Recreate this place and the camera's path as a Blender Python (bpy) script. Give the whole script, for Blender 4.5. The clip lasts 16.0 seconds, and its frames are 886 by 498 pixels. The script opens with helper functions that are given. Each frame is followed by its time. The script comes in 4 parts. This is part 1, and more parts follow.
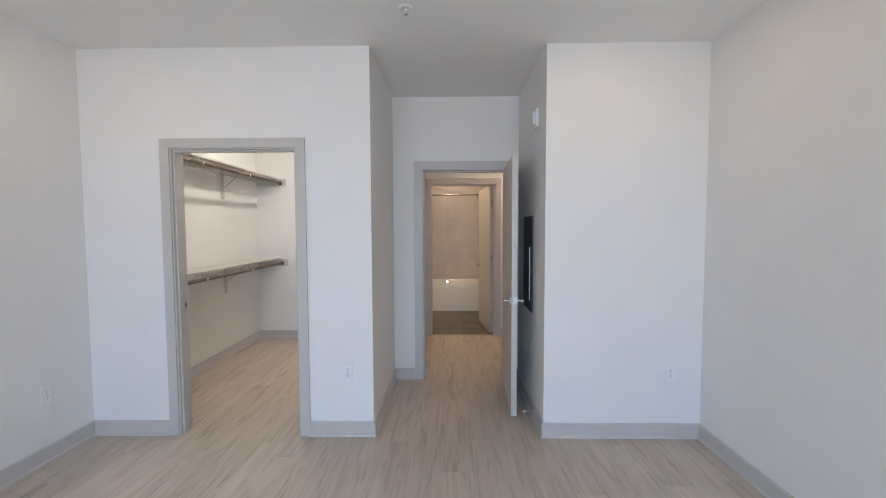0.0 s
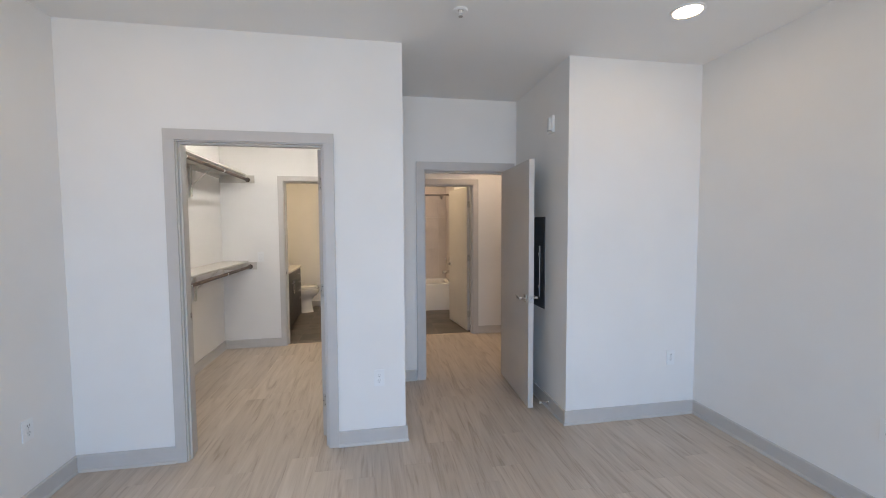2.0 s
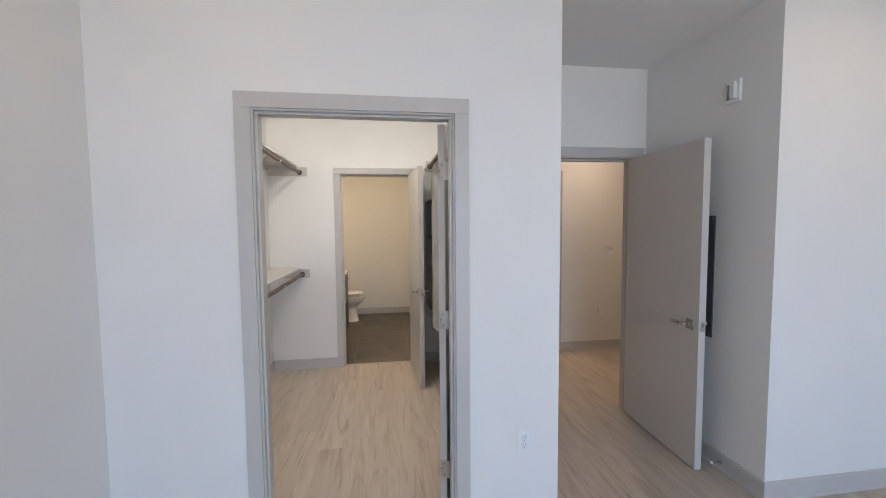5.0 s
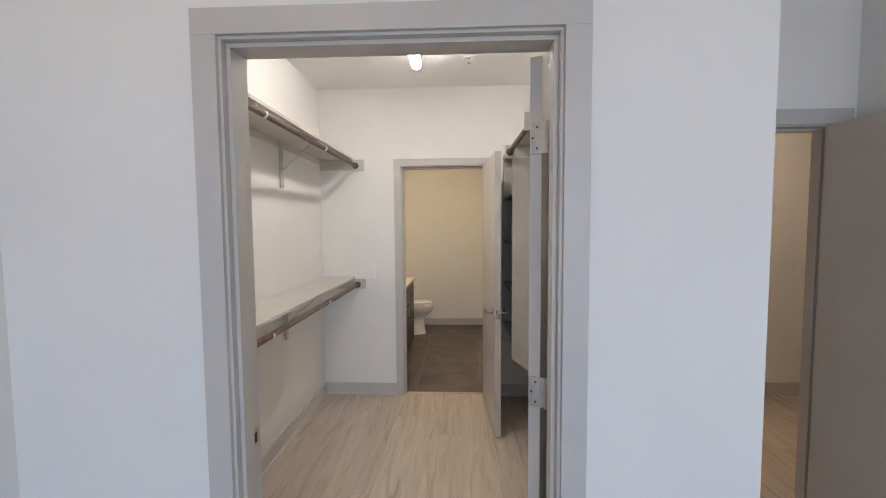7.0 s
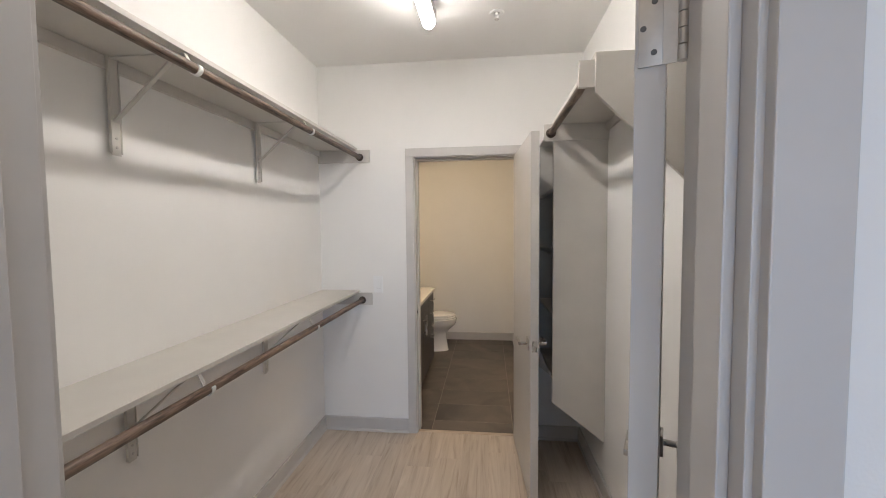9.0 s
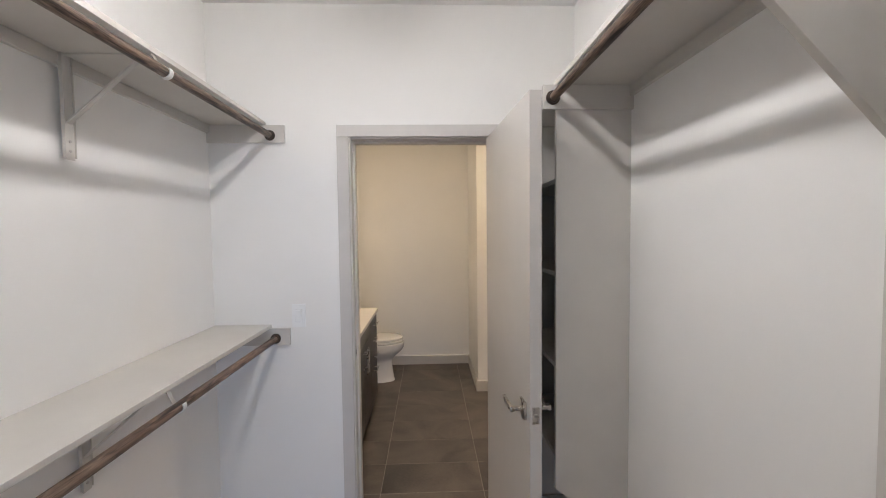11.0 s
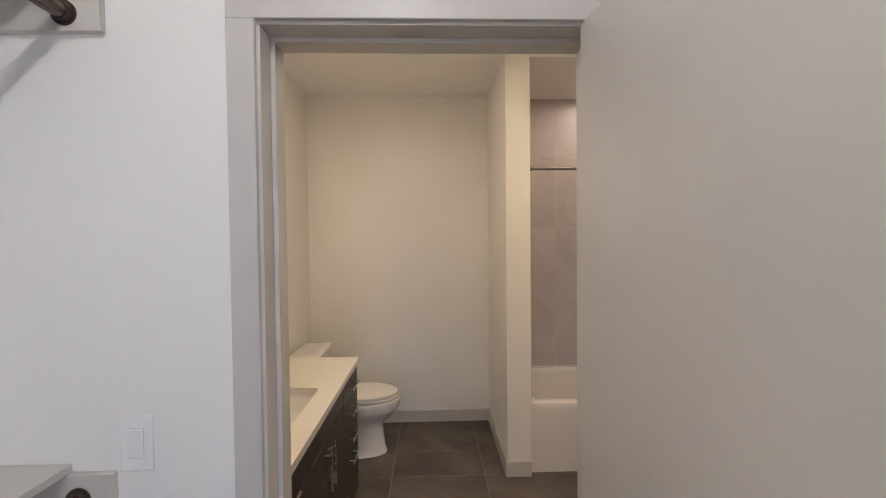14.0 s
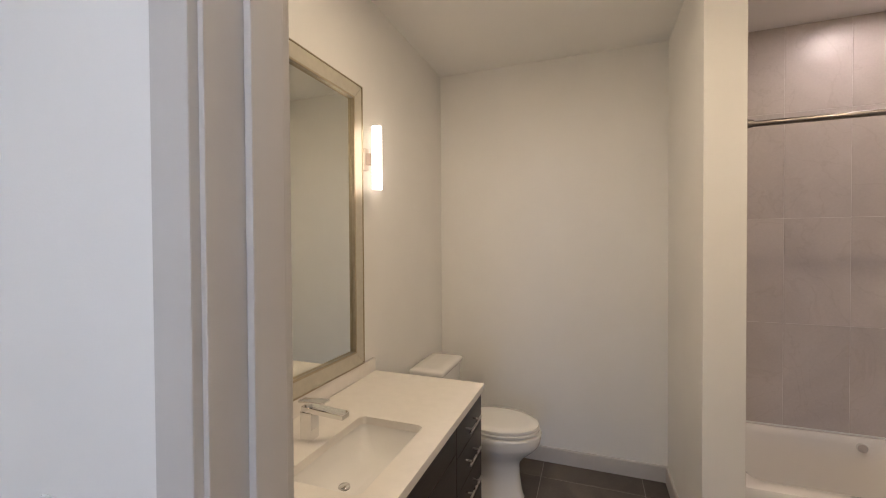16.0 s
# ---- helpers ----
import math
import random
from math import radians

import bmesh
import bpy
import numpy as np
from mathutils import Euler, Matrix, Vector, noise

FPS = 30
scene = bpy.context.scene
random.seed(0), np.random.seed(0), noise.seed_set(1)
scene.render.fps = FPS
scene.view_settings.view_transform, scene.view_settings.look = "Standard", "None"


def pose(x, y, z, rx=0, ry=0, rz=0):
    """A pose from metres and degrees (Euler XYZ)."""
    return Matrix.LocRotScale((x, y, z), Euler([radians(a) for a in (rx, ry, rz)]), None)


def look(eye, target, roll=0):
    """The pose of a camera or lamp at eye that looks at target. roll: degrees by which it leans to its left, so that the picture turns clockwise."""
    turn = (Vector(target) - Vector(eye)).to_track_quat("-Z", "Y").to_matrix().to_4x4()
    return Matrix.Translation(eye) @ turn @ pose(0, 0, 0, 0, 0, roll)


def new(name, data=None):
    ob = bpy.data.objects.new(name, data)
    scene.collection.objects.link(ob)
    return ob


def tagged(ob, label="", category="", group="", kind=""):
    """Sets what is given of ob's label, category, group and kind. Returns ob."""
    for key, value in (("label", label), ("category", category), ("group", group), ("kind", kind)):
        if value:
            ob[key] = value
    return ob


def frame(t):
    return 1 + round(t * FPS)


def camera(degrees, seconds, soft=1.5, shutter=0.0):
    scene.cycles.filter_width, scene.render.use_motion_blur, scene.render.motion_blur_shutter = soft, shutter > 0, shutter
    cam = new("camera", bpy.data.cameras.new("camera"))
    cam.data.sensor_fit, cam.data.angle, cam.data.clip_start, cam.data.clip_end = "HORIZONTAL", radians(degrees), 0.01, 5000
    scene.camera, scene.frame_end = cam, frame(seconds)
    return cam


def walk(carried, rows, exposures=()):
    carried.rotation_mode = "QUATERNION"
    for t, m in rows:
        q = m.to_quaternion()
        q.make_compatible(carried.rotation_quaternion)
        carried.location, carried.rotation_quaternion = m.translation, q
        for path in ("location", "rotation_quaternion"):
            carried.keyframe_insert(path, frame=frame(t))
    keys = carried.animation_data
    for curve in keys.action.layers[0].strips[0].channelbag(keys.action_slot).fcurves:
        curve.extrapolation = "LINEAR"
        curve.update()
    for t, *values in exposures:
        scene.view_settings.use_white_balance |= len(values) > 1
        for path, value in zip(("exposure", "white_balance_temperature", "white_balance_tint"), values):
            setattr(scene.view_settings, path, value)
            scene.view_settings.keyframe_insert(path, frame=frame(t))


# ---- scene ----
# ---- camera ----
cam = camera(95.75, 16.0, soft=1.0)
# seconds, place, pitch from straight down, roll, yaw
ROWS = [
    (0.0, 0.006, -0.010, 1.493, 86.96, 0.19, 1.06),
    (0.5, -0.188, 0.001, 1.504, 86.94, 0.24, -0.16),
    (1.0, -0.385, -0.010, 1.507, 86.92, 0.20, -2.98),
    (1.5, -0.590, -0.026, 1.519, 86.86, 0.22, -6.60),
    (2.0, -0.757, 0.024, 1.505, 86.83, 0.30, -9.94),
    (2.5, -0.927, 0.129, 1.519, 86.62, 0.34, -13.50),
    (3.0, -1.099, 0.246, 1.513, 86.62, 0.42, -14.61),
    (3.5, -1.259, 0.384, 1.520, 86.59, 0.41, -14.89),
    (4.0, -1.353, 0.537, 1.517, 86.57, 0.45, -13.24),
    (4.5, -1.402, 0.726, 1.537, 86.45, 0.48, -10.92),
    (7.0, -1.332, 1.743, 1.562, 86.53, 0.42, 2.39),
    (7.5, -1.312, 1.908, 1.565, 86.70, 0.48, 4.86),
    (8.0, -1.296, 2.069, 1.563, 86.73, 0.58, 7.34),
    (10.5, -1.390, 2.969, 1.584, 87.29, 0.51, 1.02),
    (11.0, -1.440, 3.186, 1.585, 87.46, 0.64, -2.03),
    (11.5, -1.508, 3.401, 1.590, 87.63, 0.64, -5.00),
    (12.0, -1.566, 3.624, 1.591, 87.62, 0.62, -8.23),
    (12.5, -1.566, 3.838, 1.590, 87.87, 0.70, -10.12),
    (13.0, -1.522, 4.043, 1.609, 88.10, 0.63, -8.95),
    (13.5, -1.496, 4.246, 1.601, 88.56, 0.63, -5.55),
    (14.0, -1.471, 4.426, 1.593, 88.74, 0.58, -1.68),
    (14.5, -1.461, 4.579, 1.587, 88.82, 0.50, 3.82),
    (15.0, -1.435, 4.739, 1.587, 89.08, 0.56, 10.08),
    (15.5, -1.430, 4.870, 1.575, 89.18, 0.39, 16.01),
    (16.0, -1.440, 5.010, 1.560, 89.16, 0.33, 20.24),
]
walk(cam, [(t, pose(x, y, z, rx, ry, rz)) for t, x, y, z, rx, ry, rz in ROWS], [(0.0, -0.02, 6500, 10), (4.5, -0.03, 6420, 10), (8.0, -0.16, 6500, 11), (10.5, -0.05, 6000, 12), (13.0, -0.15, 6000, 13), (15.0, -0.21, 5850, 14), (16.0, -0.13, 5700, 13)])

# ---- world and lights ----
world = bpy.data.worlds.new("sky")
scene.world = world
world.use_nodes = True
wn = world.node_tree.nodes
sky = wn.new("ShaderNodeTexSky")
sky.sky_type, sky.sun_disc = "NISHITA", False
sky.sun_elevation, sky.sun_rotation = radians(35), radians(60)
wn["Background"].inputs["Strength"].default_value = 0.1
world.node_tree.links.new(sky.outputs[0], wn["Background"].inputs["Color"])

SKY_W, GROUND_W, DOWN_L, BAR_L, SCONCE_L, HALL_L, BATH_FILL_L = 64.0, 41.0, 36.0, 53.0, 18.0, 170.0, 240.0


def area_lamp(name, m, sx, sy, watts, colour, spread=180):
    data = bpy.data.lights.new(name, "AREA")
    data.spread = radians(spread)
    data.shape, data.size, data.size_y, data.energy, data.color = "RECTANGLE", sx, sy, watts, colour
    ob = new(name, data)
    ob.matrix_world = m
    return ob


# daylight in the bedroom window: sky from above the horizon, warmer light from the ground and facades below it
for z in (0.66, 1.17, 1.68, 2.19):
    area_lamp("window_sky", look((-0.3, -2.90, z), (-0.3, -1.90, z - 0.76)), 3.5, 0.50, SKY_W / 4, (0.33, 0.73, 1.36), 128)
    area_lamp("window_ground", look((-0.3, -2.90, z), (-0.3, -1.90, z + 0.76)), 3.5, 0.50, GROUND_W / 4, (1.13, 0.89, 0.56), 128)


# ---- materials ----
def material(name, colour, rough=0.5, metal=0.0, vary=0.05, scale=6.0, bump=0.0, bump_scale=300.0, coat=0.0, rvary=0.0):
    m = bpy.data.materials.new(name)
    m.use_nodes = True
    nt = m.node_tree
    b = nt.nodes["Principled BSDF"]
    b.inputs["Roughness"].default_value = rough
    b.inputs["Metallic"].default_value = metal
    b.inputs["Coat Weight"].default_value = coat
    tc = nt.nodes.new("ShaderNodeTexCoord")
    n1 = nt.nodes.new("ShaderNodeTexNoise")
    n1.inputs["Scale"].default_value, n1.inputs["Detail"].default_value = scale, 5
    nt.links.new(tc.outputs["Object"], n1.inputs["Vector"])
    ramp = nt.nodes.new("ShaderNodeValToRGB")
    lo, hi = [c * (1 - vary) for c in colour], [min(1, c * (1 + vary)) for c in colour]
    ramp.color_ramp.elements[0].position, ramp.color_ramp.elements[1].position = 0.3, 0.7
    ramp.color_ramp.elements[0].color, ramp.color_ramp.elements[1].color = (*lo, 1), (*hi, 1)
    nt.links.new(n1.outputs["Fac"], ramp.inputs["Fac"])
    nt.links.new(ramp.outputs["Color"], b.inputs["Base Color"])
    if rvary:
        mr = nt.nodes.new("ShaderNodeMapRange")
        mr.inputs["To Min"].default_value, mr.inputs["To Max"].default_value = rough - rvary, rough + rvary
        nt.links.new(n1.outputs["Fac"], mr.inputs["Value"])
        nt.links.new(mr.outputs["Result"], b.inputs["Roughness"])
    if bump:
        n2 = nt.nodes.new("ShaderNodeTexNoise")
        n2.inputs["Scale"].default_value, n2.inputs["Detail"].default_value = bump_scale, 3
        nt.links.new(tc.outputs["Object"], n2.inputs["Vector"])
        bp = nt.nodes.new("ShaderNodeBump")
        bp.inputs["Strength"].default_value, bp.inputs["Distance"].default_value = bump, 0.002
        nt.links.new(n2.outputs["Fac"], bp.inputs["Height"])
        nt.links.new(bp.outputs["Normal"], b.inputs["Normal"])
    return m


def glow(name, colour, strength):
    m = bpy.data.materials.new(name)
    m.use_nodes = True
    b = m.node_tree.nodes["Principled BSDF"]
    b.inputs["Base Color"].default_value = (0.8, 0.8, 0.8, 1)
    b.inputs["Emission Color"].default_value = (*colour, 1)
    b.inputs["Emission Strength"].default_value = strength
    return m


def grained(name, dark, mid, light, along, rough=0.45, bump=0.15, rnd=0.25, fine=60.0, figure=(9, 1.5, 1.6), run=6.0, share=0.45, ends=(0.37, 0.63)):
    """Wood grain that runs along local axis `along`, shifted and toned piece by piece."""
    m = bpy.data.materials.new(name)
    m.use_nodes = True
    nt = m.node_tree
    b = nt.nodes["Principled BSDF"]
    tc, info = nt.nodes.new("ShaderNodeTexCoord"), nt.nodes.new("ShaderNodeObjectInfo")
    off = nt.nodes.new("ShaderNodeVectorMath")
    off.operation = "MULTIPLY_ADD"
    nt.links.new(info.outputs["Random"], off.inputs[0])
    off.inputs[1].default_value = (37.0, 61.0, 23.0)
    nt.links.new(tc.outputs["Object"], off.inputs[2])

    def noise_node(across, down, detail, dist):
        mp = nt.nodes.new("ShaderNodeMapping")
        s = [across, across, across]
        s[along] = down
        mp.inputs["Scale"].default_value = s
        nt.links.new(off.outputs[0], mp.inputs["Vector"])
        n = nt.nodes.new("ShaderNodeTexNoise")
        n.inputs["Scale"].default_value, n.inputs["Detail"].default_value, n.inputs["Distortion"].default_value = 1.0, detail, dist
        nt.links.new(mp.outputs[0], n.inputs["Vector"])
        return n

    broad, streak, pore = noise_node(figure[0], figure[1], 5, figure[2]), noise_node(fine * 1.5, run, 6, 1.4), noise_node(fine * 5, 9, 3, 0)
    mix = nt.nodes.new("ShaderNodeMix")
    mix.inputs["Factor"].default_value = share
    nt.links.new(broad.outputs["Fac"], mix.inputs["A"])
    nt.links.new(streak.outputs["Fac"], mix.inputs["B"])
    ramp = nt.nodes.new("ShaderNodeValToRGB")
    e = ramp.color_ramp.elements
    e[0].position, e[0].color = ends[0], (*dark, 1)
    e[1].position, e[1].color = ends[1], (*light, 1)
    k = e.new(0.465)
    k.color = (*mid, 1)
    nt.links.new(mix.outputs["Result"], ramp.inputs["Fac"])
    hsv = nt.nodes.new("ShaderNodeHueSaturation")
    mr = nt.nodes.new("ShaderNodeMapRange")
    mr.inputs["To Min"].default_value, mr.inputs["To Max"].default_value = 1 - rnd / 2, 1 + rnd / 2
    nt.links.new(info.outputs["Random"], mr.inputs["Value"])
    nt.links.new(mr.outputs["Result"], hsv.inputs["Value"])
    nt.links.new(ramp.outputs["Color"], hsv.inputs["Color"])
    nt.links.new(hsv.outputs["Color"], b.inputs["Base Color"])
    b.inputs["Roughness"].default_value = rough
    bp = nt.nodes.new("ShaderNodeBump")
    bp.inputs["Strength"].default_value, bp.inputs["Distance"].default_value = bump, 0.001
    nt.links.new(pore.outputs["Fac"], bp.inputs["Height"])
    nt.links.new(bp.outputs["Normal"], b.inputs["Normal"])
    return m


def stone_tile(name, dark, light, rough, vein=0.0, scale=1.6):
    """Cloudy porcelain, shifted tile by tile."""
    m = bpy.data.materials.new(name)
    m.use_nodes = True
    nt = m.node_tree
    b = nt.nodes["Principled BSDF"]
    tc, info = nt.nodes.new("ShaderNodeTexCoord"), nt.nodes.new("ShaderNodeObjectInfo")
    off = nt.nodes.new("ShaderNodeVectorMath")
    off.operation = "MULTIPLY_ADD"
    nt.links.new(info.outputs["Random"], off.inputs[0])
    off.inputs[1].default_value = (17.0, 41.0, 29.0)
    nt.links.new(tc.outputs["Object"], off.inputs[2])
    n1, n2 = nt.nodes.new("ShaderNodeTexNoise"), nt.nodes.new("ShaderNodeTexNoise")
    n1.inputs["Scale"].default_value, n1.inputs["Detail"].default_value, n1.inputs["Distortion"].default_value = scale, 7, 1.0
    n2.inputs["Scale"].default_value, n2.inputs["Detail"].default_value = 90, 4
    for n in (n1, n2):
        nt.links.new(off.outputs[0], n.inputs["Vector"])
    mix = nt.nodes.new("ShaderNodeMix")
    mix.inputs["Factor"].default_value = 0.2
    nt.links.new(n1.outputs["Fac"], mix.inputs["A"])
    nt.links.new(n2.outputs["Fac"], mix.inputs["B"])
    ramp = nt.nodes.new("ShaderNodeValToRGB")
    e = ramp.color_ramp.elements
    e[0].position, e[0].color, e[1].position, e[1].color = 0.36, (*dark, 1), 0.64, (*light, 1)
    nt.links.new(mix.outputs["Result"], ramp.inputs["Fac"])
    col = ramp.outputs["Color"]
    if vein:
        v = nt.nodes.new("ShaderNodeTexNoise")
        v.inputs["Scale"].default_value, v.inputs["Detail"].default_value, v.inputs["Distortion"].default_value = 1.3, 8, 2.5
        nt.links.new(off.outputs[0], v.inputs["Vector"])
        vr = nt.nodes.new("ShaderNodeValToRGB")
        ve = vr.color_ramp.elements
        ve[0].position, ve[0].color, ve[1].position, ve[1].color = 0.485, (0, 0, 0, 1), 0.515, (0, 0, 0, 1)
        vk = ve.new(0.5)
        vk.color = (vein, vein, vein, 1)
        nt.links.new(v.outputs["Fac"], vr.inputs["Fac"])
        mx = nt.nodes.new("ShaderNodeMix")
        mx.data_type = "RGBA"
        nt.links.new(vr.outputs["Color"], mx.inputs["Factor"])
        nt.links.new(col, mx.inputs["A"])
        mx.inputs["B"].default_value = (0.30, 0.24, 0.20, 1)
        col = mx.outputs["Result"]
    nt.links.new(col, b.inputs["Base Color"])
    mr = nt.nodes.new("ShaderNodeMapRange")
    mr.inputs["To Min"].default_value, mr.inputs["To Max"].default_value = rough - 0.08, rough + 0.08
    nt.links.new(n1.outputs["Fac"], mr.inputs["Value"])
    nt.links.new(mr.outputs["Result"], b.inputs["Roughness"])
    return m


PAINT = material("wall_paint", (0.845, 0.832, 0.808), 0.6, vary=0.015, scale=3, bump=0.12, bump_scale=260)
CEIL = material("ceiling_paint", (0.87, 0.858, 0.836), 0.85, vary=0.012, scale=2, bump=0.12, bump_scale=200)
TRIM = material("trim_paint", (0.57, 0.545, 0.52), 0.38, vary=0.025, scale=9, bump=0.04, bump_scale=120)
DOORP = material("door_paint", (0.595, 0.565, 0.53), 0.36, vary=0.025, scale=5, bump=0.06, bump_scale=180)
SHELF = material("shelf_paint", (0.60, 0.572, 0.53), 0.5, vary=0.03, scale=7, bump=0.05, bump_scale=150)
PLANK = grained("vinyl_plank", (0.37, 0.295, 0.225), (0.52, 0.438, 0.36), (0.615, 0.533, 0.45), 1, 0.42, 0.1, 0.12, 40, (12, 1.1, 2.2), 2.6, 0.34, (0.31, 0.69))
PLANKX = grained("threshold_wood", (0.36, 0.28, 0.20), (0.46, 0.37, 0.28), (0.55, 0.45, 0.35), 0, 0.42, 0.12, 0.1)
RODW = grained("rod_wood", (0.026, 0.017, 0.013), (0.092, 0.059, 0.042), (0.215, 0.148, 0.106), 1, 0.45, 0.35, 0.1, 90, (30, 2.5, 1.0), 9.0, 0.62, (0.40, 0.60))
VANW = grained("vanity_wood", (0.022, 0.018, 0.017), (0.034, 0.028, 0.026), (0.05, 0.042, 0.039), 1, 0.4, 0.15, 0.1, 90)
UNDER = material("underlay", (0.34, 0.27, 0.21), 0.9)
GROUT = material("grout", (0.31, 0.275, 0.245), 0.9, vary=0.08, scale=30, bump=0.2)
WGROUT = material("wall_grout", (0.72, 0.69, 0.66), 0.9, vary=0.05, scale=30)
FTILE = stone_tile("floor_tile", (0.052, 0.045, 0.040), (0.145, 0.120, 0.102), 0.42, 0.0, 2.6)
WTILE = stone_tile("wall_tile", (0.49, 0.437, 0.412), (0.59, 0.53, 0.50), 0.34, 0.14)
PLATE = material("sconce_plate", (0.72, 0.66, 0.60), 0.4, 0.3, vary=0.03)
NICKEL = material("satin_nickel", (0.52, 0.49, 0.455), 0.28, 1.0, vary=0.04, scale=40, rvary=0.05)
RODM = material("bronze_socket", (0.10, 0.075, 0.06), 0.4, 0.8, vary=0.05)
BRACK = material("bracket_paint", (0.58, 0.555, 0.515), 0.4, vary=0.02)
CHROME = material("chrome", (0.82, 0.82, 0.82), 0.07, 1.0, vary=0.01, scale=20)
STEEL = material("hinge_steel", (0.52, 0.50, 0.47), 0.46, 1.0, vary=0.05, scale=60)
BLACKM = material("panel_grey", (0.078, 0.083, 0.088), 0.45, 0.0, vary=0.06, scale=8, bump=0.08, bump_scale=400)
PLASTIC = material("white_plastic", (0.86, 0.865, 0.86), 0.3, vary=0.01)
GAP = material("grey_gap", (0.60, 0.59, 0.58), 0.6)
RODN = material("brushed_rod", (0.27, 0.24, 0.22), 0.3, 1.0, vary=0.04, scale=40)
SCREW = material("screw_recess", (0.12, 0.115, 0.11), 0.5, 0.6)
SLOT = material("dark_slot", (0.02, 0.02, 0.02), 0.6)
RUBBER = material("white_rubber", (0.7, 0.7, 0.68), 0.7)
PORC = material("porcelain", (0.80, 0.785, 0.76), 0.08, vary=0.008, coat=0.5)
QUARTZ = material("quartz_top", (0.78, 0.745, 0.70), 0.22, vary=0.02, scale=25)
TUBM = material("tub_enamel", (0.80, 0.775, 0.75), 0.15, vary=0.01, coat=0.3)
FRAMEM = material("mirror_frame_metal", (0.52, 0.485, 0.40), 0.5, 0.08, vary=0.05, scale=30)
BEAD = material("mirror_bead_metal", (0.42, 0.36, 0.26), 0.3, 0.8, vary=0.05, scale=30)
MIRROR = material("mirror_glass", (0.86, 0.87, 0.81), 0.015, 1.0, vary=0.0)
GLASS = material("window_glass", (0.95, 0.97, 0.96), 0.02, vary=0.0)
GLASS.node_tree.nodes["Principled BSDF"].inputs["Transmission Weight"].default_value = 1.0
DOWNL = glow("downlight_glow", (1.0, 0.715, 0.43), DOWN_L)
SHOWL = glow("shower_light_glow", (1.0, 0.80, 0.66), 70.0)
BARL = glow("closet_bar_glow", (1.0, 0.94, 0.865), BAR_L)
SCONL = glow("sconce_glow", (1.0, 0.78, 0.53), SCONCE_L)
# glow of the two added fill lights over the bathroom
BATH_FILL = glow("bath_fill_glow", (1.0, 0.745, 0.45), BATH_FILL_L)
HALLL = glow("hall_light_glow", (1.0, 0.745, 0.54), HALL_L)


# ---- builders ----
def box(bm, x0, x1, y0, y1, z0, z1, bevel=0.0, m=None):
    """A box into bm, its edges bevelled; m turns it about."""
    r = bmesh.ops.create_cube(bm, size=1.0)
    vs = r["verts"]
    mat = Matrix.LocRotScale(((x0 + x1) / 2, (y0 + y1) / 2, (z0 + z1) / 2), None, (abs(x1 - x0), abs(y1 - y0), abs(z1 - z0)))
    bmesh.ops.transform(bm, matrix=mat, verts=vs)
    if bevel:
        es = list({e for v in vs for e in v.link_edges})
        q = bmesh.ops.bevel(bm, geom=es, offset=bevel, segments=2, affect="EDGES", profile=0.6)
        vs = list({v for f in q["faces"] for v in f.verts} | {v for v in vs if v.is_valid})
    if m is not None:
        bmesh.ops.transform(bm, matrix=m, verts=vs)
    return vs


def rod(bm, a, b, r, segs=20, r2=None):
    """A round bar from a to b."""
    a, b = Vector(a), Vector(b)
    q = bmesh.ops.create_cone(bm, cap_ends=True, segments=segs, radius1=r, radius2=r if r2 is None else r2, depth=(b - a).length)
    mat = Matrix.Translation((a + b) / 2) @ (b - a).to_track_quat("Z", "Y").to_matrix().to_4x4()
    bmesh.ops.transform(bm, matrix=mat, verts=q["verts"])
    for v in q["verts"]:
        for f in v.link_faces:
            f.smooth = len(f.verts) == 4
    return q["verts"]


def prism(bm, outline, axis, a, b, bevel=0.0):
    """A flat outline pushed from a to b along an axis; outline in the two other axes, in order."""
    def place(p, c):
        q = list(p)
        q.insert(axis, c)
        return Vector(q)
    lo = [bm.verts.new(place(p, a)) for p in outline]
    hi = [bm.verts.new(place(p, b)) for p in outline]
    n = len(lo)
    fs = [bm.faces.new(lo), bm.faces.new(hi[::-1])]
    for i in range(n):
        fs.append(bm.faces.new((lo[i], hi[i], hi[(i + 1) % n], lo[(i + 1) % n])))
    bmesh.ops.recalc_face_normals(bm, faces=fs)
    if bevel:
        es = list({e for f in fs for e in f.edges})
        bmesh.ops.bevel(bm, geom=es, offset=bevel, segments=1, affect="EDGES")


def mesh_of(name, bm, mat):
    me = bpy.data.meshes.new(name)
    curved = any(f.smooth for f in bm.faces)
    bm.to_mesh(me)
    if curved:
        me.set_sharp_from_angle(angle=radians(38))
    bm.free()
    me.materials.append(mat)
    return me


def part(name, bm, mat, parent, label=""):
    ob = new(name, mesh_of(name, bm, mat))
    ob.parent = parent
    if label:
        ob["label"] = label
    return ob


def solid(name, bm, mat, label, category, kind="", group=""):
    return tagged(new(name, mesh_of(name, bm, mat)), label, category, group, kind)


def thing(name, label, category, m=None, kind="", group=""):
    ob = tagged(new(name), label, category, group, kind)
    if m is not None:
        ob.matrix_basis = m
    return ob


def bar(name, args, mat, parent, bevel=0.0, label=""):
    bm = bmesh.new()
    box(bm, *args, bevel=bevel)
    return part(name, bm, mat, parent, label)


def round_bar(name, a, b, r, mat, parent, label="", segs=20):
    bm = bmesh.new()
    rod(bm, a, b, r, segs)
    return part(name, bm, mat, parent, label)


